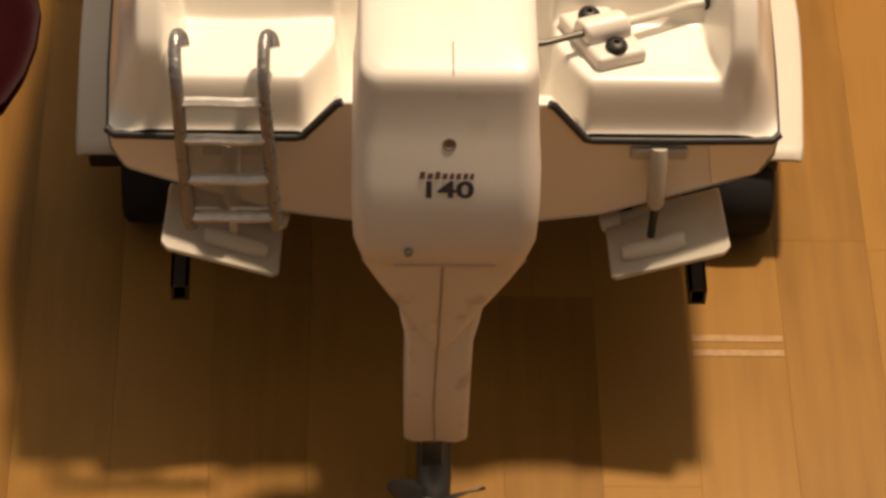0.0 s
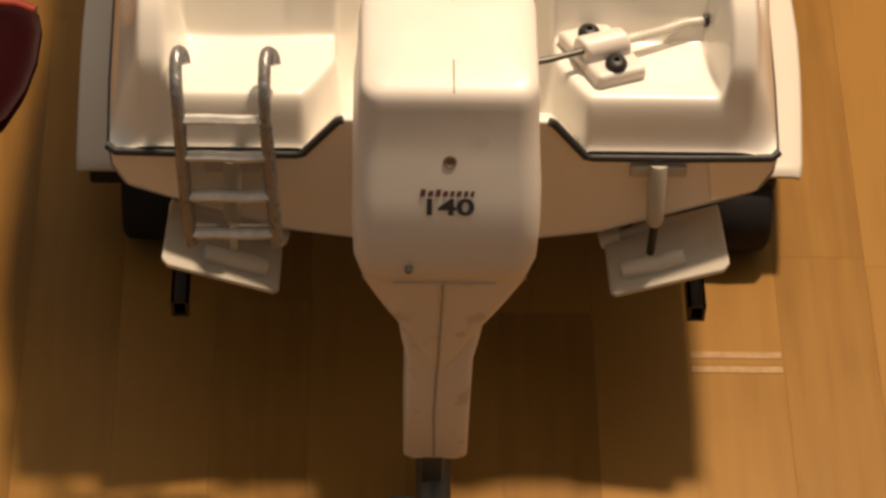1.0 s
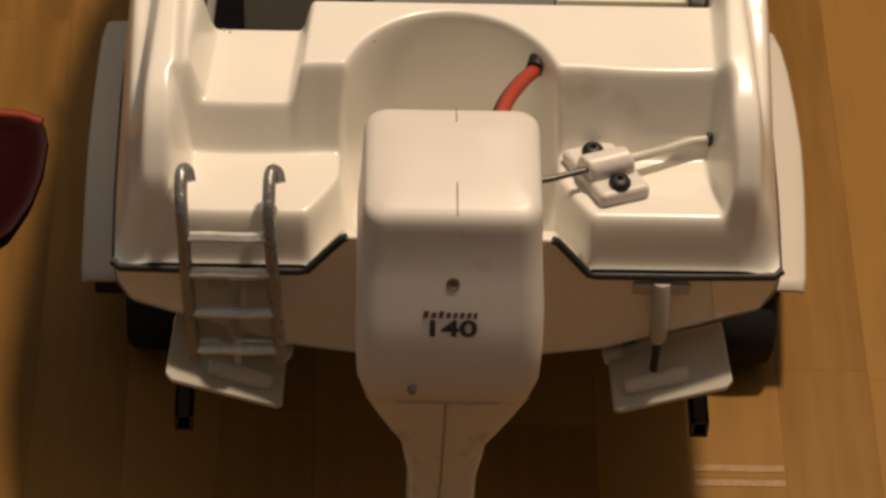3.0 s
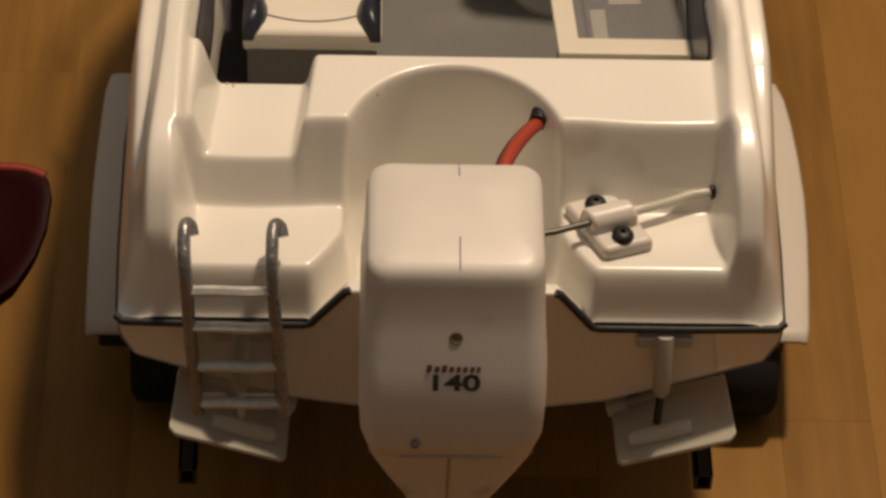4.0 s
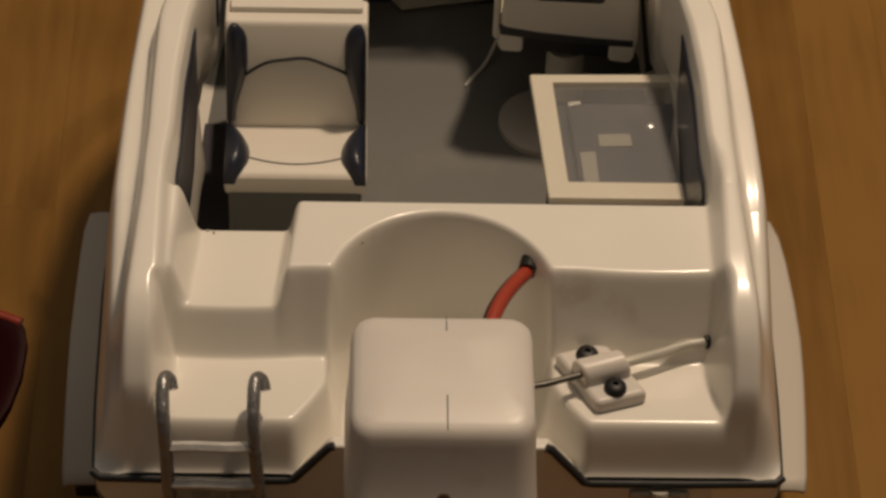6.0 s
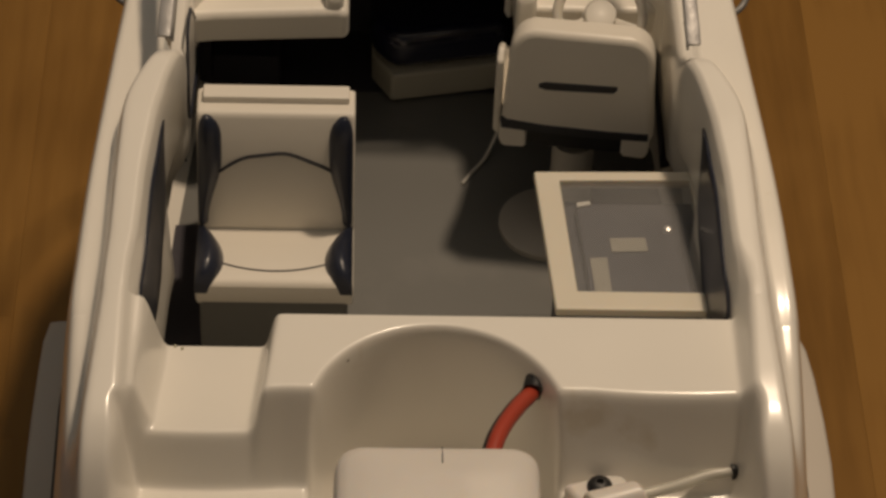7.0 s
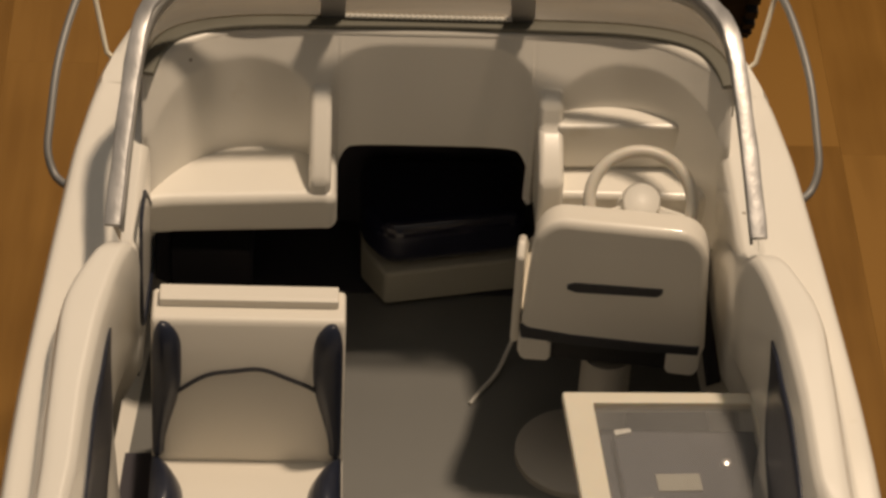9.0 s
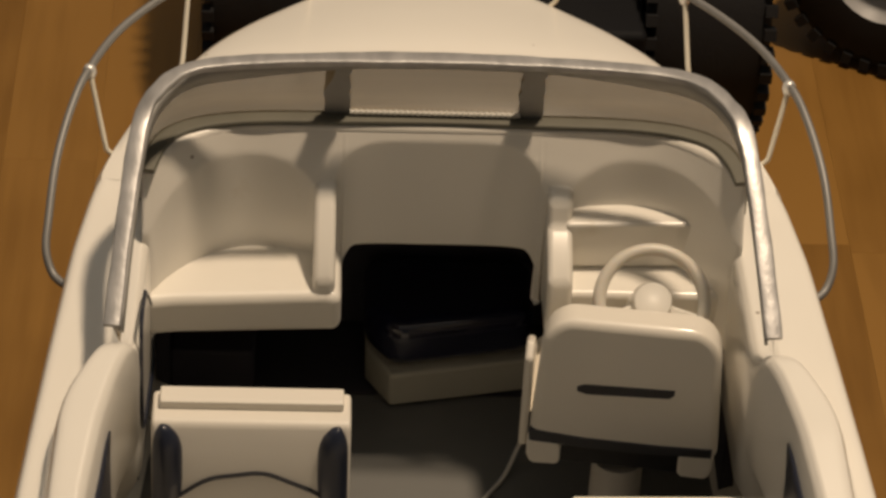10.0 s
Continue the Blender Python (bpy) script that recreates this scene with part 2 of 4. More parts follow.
def smooth_path(pts, k=6):
    """Catmull-Rom through the points."""
    p = [Vector(q) for q in pts]
    p = [2 * p[0] - p[1], *p, 2 * p[-1] - p[-2]]
    out = []
    for i in range(1, len(p) - 2):
        for s in range(k):
            t = s / k
            out.append(0.5 * (2 * p[i] + (p[i + 1] - p[i - 1]) * t + (2 * p[i - 1] - 5 * p[i] + 4 * p[i + 1] - p[i + 2]) * t * t + (3 * p[i] - p[i - 1] - 3 * p[i + 1] + p[i + 2]) * t ** 3))
    return out + [p[-2]]


def ss(a, b, v):
    t = min(1.0, max(0.0, (v - a) / (b - a)))
    return t * t * (3 - 2 * t)


def lerp(a, b, t):
    return a + (b - a) * t


def along(table, y):
    """Softened linear reading of a table of (y, value)."""
    ys, vs = [p[0] for p in table], [p[1] for p in table]
    return sum(float(np.interp(y + d, ys, vs)) * w for d, w in ((-0.03, 0.2), (-0.015, 0.2), (0.0, 0.2), (0.015, 0.2), (0.03, 0.2)))


def turn_z(deg, at):
    return Matrix.Translation(at) @ Matrix.Rotation(radians(deg), 4, "Z")


# ---- room ----
def room():
    lo, hi, top = (-8.5, -24.0), (16.0, 18.0), 24.0
    # unseen walls and ceiling, set out to shape the bounced fill light
    for name, a, b in (("wall_west", (lo[0] - 1, lo[1], 0), (lo[0], hi[1], top)), ("wall_east", (hi[0], lo[1], 0), (hi[0] + 1, hi[1], top)),
                       ("wall_south", (lo[0], lo[1] - 1, 0), (hi[0], lo[1], top)), ("wall_north", (lo[0], hi[1], 0), (hi[0], hi[1] + 1, top))):
        tagged(part(name, box(bmesh.new(), a, b), WALLPAINT, None, smooth=False), "unseen plain room wall, tinted blue-grey to cool the fill light", "wall", kind="structure")
    tagged(part("ceiling", box(bmesh.new(), (lo[0], lo[1], top), (hi[0], hi[1], top + 1)), CEILPAINT, None, smooth=False), "unseen plain ceiling, tinted to cool the fill light", "ceiling", kind="structure")


room()
FLOOR = tagged(part("floor", box(bmesh.new(), (-9.5, -25, -0.4), (17, 19, -0.03)), WOOD, None, smooth=False), "warm brown lacquered narrow-strip wood floor", "floor", kind="structure")

# ---- lines of the boat (y runs from the transom to the bow) ----
HALF = [(0.0, 1.10), (0.3, 1.112), (0.8, 1.117), (1.3, 1.092), (1.8, 1.055), (2.2, 1.022), (2.45, 0.985), (2.6, 0.945), (2.75, 0.89), (2.9, 0.815), (3.1, 0.68), (3.25, 0.56), (3.4, 0.425), (3.55, 0.285), (3.68, 0.14), (3.74, 0.03)]
RUB_Z = [(0.0, 1.30), (1.0, 1.34), (2.0, 1.42), (3.0, 1.52), (3.9, 1.62)]
SHELF_Z = [(0.0, 1.40), (0.10, 1.47), (0.25, 1.55), (0.36, 1.62), (0.45, 1.665), (0.63, 1.75), (0.85, 1.82), (1.1, 1.86), (1.5, 1.88), (2.4, 1.90), (3.0, 1.89), (3.9, 1.80)]
PAD_Z = [(0.0, 1.44), (0.06, 1.56), (0.12, 1.66), (0.2, 1.765), (0.28, 1.82), (0.34, 1.843), (0.45, 1.866), (0.7, 1.902), (1.0, 1.946), (1.4, 2.012), (1.60, 2.03), (1.67, 2.02), (1.71, 1.98), (1.75, 1.92), (2.4, 1.91)]
PAD_X = [(0.0, 1.0), (0.1, 1.015), (0.3, 1.012), (0.45, 1.0), (0.7, 0.98), (0.95, 0.965), (1.25, 0.958), (1.42, 0.952), (1.5, 0.937), (1.70, 0.855), (1.74, 0.83), (2.5, 0.82)]
INNER_X = [(0.0, 0.885), (0.84, 0.885), (0.95, 0.87), (1.2, 0.86), (1.42, 0.835), (1.57, 0.805), (1.66, 0.78), (1.74, 0.77), (2.5, 0.765)]


def edge_x(y):
    return along(HALF, y)


boat = thing("model_boat", (0, 1.8, 0.78), "white fibreglass scale model motorboat with open cockpit resting on its trailer", "model boat")


def hull():
    """Outer skin under the rub strip: a vee bottom with a chine, closed by the transom."""
    rows = []
    ys = [0.0, 0.3, 0.8, 1.3, 1.8, 2.3, 2.7, 2.9, 3.1, 3.25, 3.4, 3.55, 3.64, 3.70, 3.74]
    for y in ys:
        b, zr = edge_x(y), along(RUB_Z, y)
        rise = max(0.0, (y - 2.2) / 1.7) ** 2
        half = [(1.0, zr), (0.995, zr - 0.08), (0.955, lerp(1.13, zr - 0.12, rise)), (0.84, lerp(1.075, zr - 0.2, rise)), (0.49, lerp(0.915, zr - 0.36, rise)), (0.0, lerp(0.82, zr - 0.5, rise))]
        row = [(-b * f, y, z) for f, z in half] + [(b * f, y, z) for f, z in half[-2::-1]]
        rows.append(row)
    bm = skin(bmesh.new(), rows)
    return part("hull", bm, GEL, boat, "", bevel=0.02)


hull()
bm = bmesh.new()
prism(bm, [(-1.10, 0.0, 1.296), (-1.095, 0, 1.23), (-1.05, 0, 1.13), (-0.924, 0, 1.075), (-0.54, 0, 0.915), (0, 0, 0.82), (0.54, 0, 0.915), (0.924, 0, 1.075), (1.05, 0, 1.13), (1.095, 0, 1.23), (1.10, 0, 1.296),
           (0.46, 0, 1.296), (0.345, 0, 1.455), (-0.345, 0, 1.455), (-0.46, 0, 1.296)], (0, 0.05, 0))
part("transom", bm, GEL, boat, bevel=0.012)
part("clear_tape", prism(bmesh.new(), [(0.87, -0.003, 1.283), (1.09, -0.003, 1.283), (1.045, -0.003, 1.14), (0.9, -0.003, 1.085)], (0, -0.004, 0)), TAPE, boat, "shiny clear tape over the hull corner", bevel=0.002)


PROFILES = {}


def side_profile(y):
    if y not in PROFILES:
        PROFILES[y] = profile_at(y)
    return list(PROFILES[y])


def profile_at(y):
    """The deck's edge from the rub strip inwards, as (half breadth, height) pairs up to the inner lip."""
    b, zr, zg, zp, xp, xi = edge_x(y), along(RUB_Z, y), along(SHELF_Z, y), along(PAD_Z, y), along(PAD_X, y), along(INNER_X, y)
    h, xo, k = zg - zr, b - 0.055, ss(0.2, 0.5, y)
    fore = [(b, zr), (b - 0.014, zr + 0.3 * h), (b - 0.028, zr + 0.62 * h), (b - 0.041, zr + 0.85 * h), (xo + 0.006, zr + 0.96 * h), (xo - 0.012, zg), (lerp(xo, xp, 0.6), zg - 0.002), (xp + 0.012, zg), (xp + 0.004, lerp(zg, zp, 0.25))]
    out = []
    for i, (fx, fz) in enumerate(fore):
        u = i / 8
        out.append((lerp(b + (xp + 0.004 - b) * u, fx, k), lerp(zr + (lerp(zg, zp, 0.5) - zr) * (1 - (1 - u) ** 1.3), fz, k)))
    out += [(xp, lerp(zg, zp, 0.7)), (xp - 0.006, lerp(zg, zp, 0.93)), (xp - 0.018, zp - 0.003), (xp - 0.03, zp), (xp - 0.04, zp), (xi + 0.022, zp), (xi + 0.014, zp), (xi + 0.004, zp - 0.006), (xi, zp - 0.04)]
    return out


def side_wall(x, y, a):
    """Sloping inner wall of the quarters, over the platforms, the notch and the aft deck."""
    k = ss(0.36, 0.45, y)
    a0, z0 = (lerp(lerp(0.90, 0.862, ss(0.05, 0.3, y)), lerp(0.815, 0.792, ss(0.45, 0.75, y)), k), lerp(1.50, 1.66, k)) if x < 0 else (lerp(lerp(0.908, 0.865, ss(0.05, 0.3, y)), 0.875, k), lerp(1.50, 1.80, k))
    return z0 + (a - a0) * lerp(8.0, 4.2 if x < 0 else 3.6, k)


def stern_height(x, y):
    """Height of the moulded stern: two swim platforms, a boarding notch, the aft deck, the motor well and the quarters."""
    a = abs(x)
    aft = 0.20 * min(1.0, max(0.0, (0.47 - a) / 0.135)) ** 1.25
    corner = max(0.0, a - 0.98) ** 2 * 3.0
    h = 1.30 + 0.20 * ss(-0.012, 0.075, y - aft - corner)
    wide = 0.032 * max(0.0, (y - 0.42) / 0.3)
    notch = ss(-0.89 - wide, -0.825 - wide, x) * (1 - ss(-0.528 + wide, -0.500 + wide, x))
    belly = 0.014 * max(0.0, 1 - ((a - 0.68) / 0.24) ** 2)
    wall = lerp(1.80, 1.66, notch)
    h += (wall - 1.50) * lerp(min(1.0, max(0.0, (y - 0.345 + belly) / 0.11)), min(1.0, max(0.0, (y - 0.345 + belly) / 0.072)), notch)
    # quarters
    prof = side_profile(y)
    gun = float(np.interp(a, [p[0] for p in prof[::-1]], [p[1] for p in prof[::-1]]))
    gun = prof[0][1] + (gun - prof[0][1]) * ss(-0.02, 0.10, y - corner)
    side = min(gun, side_wall(x, y, a)) if a < 0.97 else gun
    h = side if a > 0.97 else max(h, side)
    # motor well
    e = math.hypot(x / 0.358, max(0.0, y - 0.34) / 0.362)
    h = lerp(h, 1.18 + 0.1 * y, 1 - ss(0.89, 1.0, e))
    return h


STERN_END = []


def stern():
    nx, ny = 380, 150
    xs = [lerp(-1.0, 1.0, i / nx) for i in range(nx + 1)]
    grid = np.zeros((ny + 1, nx + 1))
    place = np.zeros((ny + 1, nx + 1, 2))
    for j in range(ny + 1):
        for i, s in enumerate(xs):
            x = s * 1.113
            yf = 0.748
            y = yf * j / ny
            x = s * edge_x(y)
            grid[j, i], place[j, i] = stern_height(x, y), (x, y)
    for _ in range(8):
        g = np.pad(grid, 1, mode="edge")
        grid[:, 1:-1] = ((g[:-2, 1:-1] + g[2:, 1:-1] + g[1:-1, :-2] + g[1:-1, 2:] + 2 * g[1:-1, 1:-1]) / 6)[:, 1:-1]
    bm = bmesh.new()
    rows = [[(*place[j, i], grid[j, i]) for i in range(nx + 1)] for j in range(ny + 1)]
    last = [p for p in rows[-1] if abs(p[0]) < 0.89]
    STERN_END.extend(sorted((p[0], p[2]) for p in rows[-1] if abs(p[0]) > 0.85))
    skin(bm, rows)
    skin(bm, [last, [(p[0], p[1] + 0.012, p[2] - 0.012) for p in last], [(p[0], p[1] + 0.02, p[2] - 0.04) for p in last], [(p[0], p[1] + 0.03, 1.02) for p in last]])
    bmesh.ops.remove_doubles(bm, verts=bm.verts, dist=0.0005)
    return part("stern_moulding", bm, GEL, boat, "glossy white moulded stern with swim platforms and motor well")


stern()


def rub_strip():
    """Black strip on the joint between hull and deck."""
    for s in (-1, 1):
        pts = [(s * 0.335, -0.004, 1.462), (s * 0.352, -0.004, 1.455), (s * 0.465, -0.004, 1.298), (s * 0.49, -0.004, 1.292), (s * 0.8, -0.004, 1.292), (s * 1.08, -0.002, 1.296), (s * 1.105, 0.02, 1.30)]
        part("rub_strip", tube(bmesh.new(), pts, 0.0145, 8), SEAM, boat, "thin black strip round the transom edge")
        side = [(s * (edge_x(y) + 0.002), y, along(RUB_Z, y)) for y in np.linspace(0.02, 3.72, 40)]
        part("rub_strip", tube(bmesh.new(), side, 0.005, 6), SEAM, boat)


rub_strip()


def inner_wall(xi, zp, y):
    """The cockpit's side lining below the coaming lip, from the top down, as (half breadth, height) pairs."""
    wing = ss(1.25, 1.6, y) * (1 - ss(1.68, 1.76, y))
    lean = 0.05 * (1 - ss(1.3, 1.5, y))
    return [(xi - 0.004 - 0.2 * lean, zp - 0.10), (xi - 0.002 - 0.6 * lean, 1.66), (lerp(xi, 0.865, 0.4 * wing) - 0.8 * lean, 1.58), (lerp(xi, 0.87, wing) - lean, 1.48),
            (lerp(lerp(xi, 0.875, max(wing, 0.5)), xi - 1.05 * lean, lean / 0.05), 1.40), (0.885, 1.03)]


def gunwale(s):
    """One side of the deck moulding from the stern to the bow: outer flank, shelf, coaming pad and inner wall."""
    rows = []
    for y in [0.748, 0.77, *np.arange(0.8, 1.35, 0.05), *np.arange(1.36, 1.76, 0.02), *np.arange(1.8, 2.46, 0.05), 2.483]:
        y = float(y)
        raw = side_profile(y)
        raw = [(x, lerp(min(z, side_wall(s, y, x)), z, ss(0.80, 0.90, y))) for x, z in raw]
        px, pz = [p[0] for p in raw[::-1]], [p[1] for p in raw[::-1]]
        row = []
        for k in range(61):
            x = lerp(raw[0][0], raw[-1][0], k / 60)
            w = min(1.0, 6 * k / 60)
            row.append((x, sum(float(np.interp(x + d * w, px, pz)) * g for d, g in ((-0.014, 0.1), (-0.007, 0.2), (0.0, 0.4), (0.007, 0.2), (0.014, 0.1)))))
        xi, zp = row[-1]
        zp += 0.04
        if y < 0.75:
            side = sorted((abs(x), z) for x, z in STERN_END if x * s > 0)
            row = [(x, float(np.interp(x, [p[0] for p in side], [p[1] for p in side]))) for x, z in row]
            zp = min(zp, row[-1][1] + 0.04)
        row += inner_wall(xi, zp, y)
        rows.append([(s * x, y, z) for x, z in row])
    return part("gunwale", skin(bmesh.new(), rows), GEL, boat)


for s in (-1, 1):
    gunwale(s)


def bow_deck():
    rows = []
    for y in [2.44 + 1.28 * (k / 40) for k in range(41)]:
        yy = max(y, 2.48)
        b, zr, zc = edge_x(yy), along(RUB_Z, yy), along(SHELF_Z, yy)
        row, sc = [], min(1.0, b / 0.3)
        steps = [0.0, 0.014, 0.028, 0.041, 0.049, 0.067, 0.09]
        flank = [b - d * sc for d in steps]
        half = flank + [flank[-1] * (1 - k / 10) for k in range(1, 11)]
        for x in half + [-h for h in half[-2::-1]]:
            d = (b - abs(x)) / sc
            w = min(1.0, 6 * d / 0.22)
            z = zr + (zc - zr) * sum(g * float(np.interp(d + e * w, steps, [0, 0.3, 0.62, 0.85, 0.96, 1.0, 1.0])) for e, g in ((-0.014, 0.1), (-0.007, 0.2), (0.0, 0.4), (0.007, 0.2), (0.014, 0.1)))
            f = abs(x) / b
            z += 0.10 * (1 - f * f) * ss(0.1, 0.9, b) * ss(2.46, 2.8, y)
            y0 = max(2.48, 2.545 - 0.19 * max(0.0, (min(1.0, abs(x) / 0.8) - 0.60) / 0.40) ** 2.2)
            row.append((x - 0.015 * ss(2.6, 3.2, y), y0 + (y - 2.44) * (3.72 - y0) / 1.28, z))
        rows.append(row)
    ob = part("bow_deck", skin(bmesh.new(), rows), GEL, boat)
    return ob


bow_deck()
part("cockpit_floor", box(bmesh.new(), (-0.88, 0.75, 1.0), (0.88, 2.6, 1.05)), GREY, boat, "grey painted cockpit floor", smooth=False)
# the passenger seat's shadow, laid on the floor as a black patch
part("floor_seat_shade", box(bmesh.new(), (-0.885, 1.30, 1.049), (-0.725, 1.90, 1.054)), CABIN, boat, "black patch for the seat's shadow on the cockpit floor", smooth=False)

# navy inlays on the inner coamings
for s in (-1, 1):
    cols = []
    for y in np.linspace(0.79, 1.44, 20):
        y = float(y)
        xi, zp = along(INNER_X, y), along(PAD_Z, y)
        lining = [(xi, zp - 0.04)] + inner_wall(xi, zp, y)
        lo = float(np.interp(y, [0.79, 1.10, 1.25, 1.36, 1.44], [1.585, 1.60, 1.66, 1.76, 1.925]))
        hi = float(np.interp(y, [0.79, 0.86, 0.98, 1.15, 1.36, 1.44], [1.77, 1.81, 1.855, 1.892, 1.93, 1.93]))
        zs = [lerp(lo, hi, k / 8) for k in range(9)]
        cols.append([(s * (float(np.interp(z, [p[1] for p in lining[::-1]], [p[0] for p in lining[::-1]])) - 0.0045), y, z) for z in zs])
    ob = part("coaming_inlay", skin(bmesh.new(), cols), NAVY, boat, "navy blue inlay panel on the inner coaming")
    mm = ob.modifiers.new("thick", "SOLIDIFY")
    mm.thickness, mm.offset = 0.0004, 0
    ring = [(1.96, 1.94), (2.1, 1.80), (2.24, 1.63), (2.2, 1.5), (2.0, 1.55), (1.77, 1.65), (1.74, 1.78), (1.76, 1.88), (1.80, 1.975), (1.96, 1.94)]
    if s < 0:
        part("side_pinstripe", tube(bmesh.new(), smooth_path([(s * 0.764, y, z) for y, z in ring], 5), 0.0055, 6), NAVY, boat, "navy pinstripe on the white side lining")


# ---- forward bulkhead, shelves and cabin ----
def forward():
    # rim under the windscreen
    def rim_y(x):
        f = min(1.0, abs(x) / 0.80)
        return 2.52 - 0.19 * max(0.0, (f - 0.60) / 0.40) ** 2.2

    xs = [0.80 * k / 24 for k in range(-24, 25)]
    rows = [[(x * 1.02, rim_y(x) + 0.05, 1.88) for x in xs], [(x * 1.01, rim_y(x) + 0.03, 2.04) for x in xs], [(x, rim_y(x), 2.108) for x in xs], [(x * 0.99, rim_y(x) - 0.03, 2.110) for x in xs],
            [(x * 0.98, rim_y(x) - 0.05, 2.106) for x in xs], [(x * 0.973, rim_y(x) - 0.058, 2.098) for x in xs], [(x * 0.97, rim_y(x) - 0.058, 2.086) for x in xs]]
    part("dash_rim", skin(bmesh.new(), rows), GEL, boat)

    # bulkhead wall: a sloping band under the rim, breaking to steep arched faces and the companionway wall between them
    def arch(x):
        a = abs(x) - 0.545
        side = 1.80 + 0.235 * max(0.0, 1 - abs(a / 0.24) ** 2.6) ** (1 / 2.6) if abs(a) < 0.24 else 0.0
        mid = 1.70 + 0.37 * max(0.0, 1 - abs((x + 0.01) / 0.29) ** 5) ** 0.2 if abs(x + 0.01) < 0.29 else 0.0
        return max(side, mid, 1.62)

    def wall_y(x, z):
        za = arch(x)
        u = 2.094 - z
        d = u if z > za else 2.094 - za
        back = max(0.0, za - z)
        return rim_y(x / 0.97) - 0.056 - 0.5 * min(d, 0.16) - 0.13 * back

    def low(x):
        return 1.755 - 0.05 * max(0.0, (abs(x) - 0.225) / 0.037) ** 2

    def foot(x):
        return low(x) if abs(x) < 0.262 else 1.61

    n = 330
    xs = [lerp(-0.785, 0.785, k / n) for k in range(n + 1)]
    grid = np.array([[wall_y(x, lerp(foot(x), 2.094, i / 80)) for i in range(81)] for x in xs])
    for _ in range(3):
        g = np.pad(grid, 1, mode="edge")
        grid[:, 1:-1] = ((g[:-2, 1:-1] + g[2:, 1:-1] + g[1:-1, :-2] + g[1:-1, 2:] + 2 * g[1:-1, 1:-1]) / 6)[:, 1:-1]
    cols = [[(x, grid[k, i], lerp(foot(x), 2.094, i / 80)) for i in range(81)] for k, x in enumerate(xs)]
    ob = part("bulkhead", skin(bmesh.new(), cols), GEL, boat, "white moulded bulkhead with arched recesses and a companionway")
    m = ob.modifiers.new("thick", "SOLIDIFY")
    m.thickness, m.offset = 0.0025, 1 if ob.data.polygons[0].normal.y > 0 else -1
    # cabin floor and benches: deep shade put into a near-black colour
    part("cabin_floor", box(bmesh.new(), (-0.74, 2.595, 1.02), (0.74, 2.92, 1.056)), CABIN, boat, "cabin floor with its shade put into near-black colour", smooth=False)
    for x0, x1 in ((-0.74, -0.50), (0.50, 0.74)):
        part("cabin_bench", box(bmesh.new(), (x0, 2.597, 1.056), (x1, 2.918, 1.20)), CABIN, boat, "cabin side bench with its shade put into near-black colour", bevel=0.01)
    # left shelf
    bm = bmesh.new()
    prism(bm, [(-0.79, 2.54, 1.75), (-0.79, 2.15, 1.75), (-0.70, 2.165, 1.75), (-0.30, 2.19, 1.75), (-0.262, 2.185, 1.75), (-0.262, 2.54, 1.75)], (0, 0, -0.13))
    part("dash_shelf", bm, GEL, boat, bevel=0.04, seg=5)
    # right: two steps and the wheel's column
    part("dash_shelf", prism(bmesh.new(), [(0.33, 2.5, 1.90), (0.33, 2.325, 1.90), (0.56, 2.335, 1.90), (0.79, 2.34, 1.90), (0.79, 2.5, 1.90)], (0, 0, -0.15)), GEL, boat, bevel=0.012)
    part("dash_shelf", prism(bmesh.new(), [(0.33, 2.5, 1.75), (0.33, 2.22, 1.75), (0.79, 2.22, 1.75), (0.79, 2.5, 1.75)], (0, 0, -0.16)), GEL, boat, bevel=0.02, seg=3)
    # partitions beside the companionway
    for s in (-1, 1):
        side = [(2.46, 1.975), (2.40, 1.97), (2.365, 1.945), (2.30, 1.885), (2.24, 1.83), (2.205, 1.785), (2.20, 1.735), (2.46, 1.735)] if s < 0 else [(2.46, 1.975), (2.40, 1.97), (2.355, 1.945), (2.335, 1.885), (2.26, 1.85), (2.20, 1.80), (2.185, 1.74), (2.175, 1.63), (2.46, 1.63)]
        bm = prism(bmesh.new(), [(s * 0.28, y, z) for y, z in side], (s * (0.06 if s < 0 else 0.07), 0, 0))
        part("companionway_post", bm, GEL, boat, bevel=0.018, seg=3)
    # cabin shell, the unlit dark put into its near-black colour
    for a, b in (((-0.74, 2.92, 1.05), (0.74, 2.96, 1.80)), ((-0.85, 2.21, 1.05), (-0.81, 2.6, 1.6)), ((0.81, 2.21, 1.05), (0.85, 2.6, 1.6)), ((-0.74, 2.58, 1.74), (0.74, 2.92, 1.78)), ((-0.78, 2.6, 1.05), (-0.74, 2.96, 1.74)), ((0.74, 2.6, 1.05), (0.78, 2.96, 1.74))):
        part("cabin_lining", box(bmesh.new(), a, b), CABIN, boat, "cabin lining with the lack of light put into near-black colour", smooth=False)


forward()


# dark tone standing in for the frame's shadow on the ledge
SHADOWGAP = paint("windscreen_foot_shade", (0.15, 0.145, 0.115), 0.6, var=0.2, scale=90)


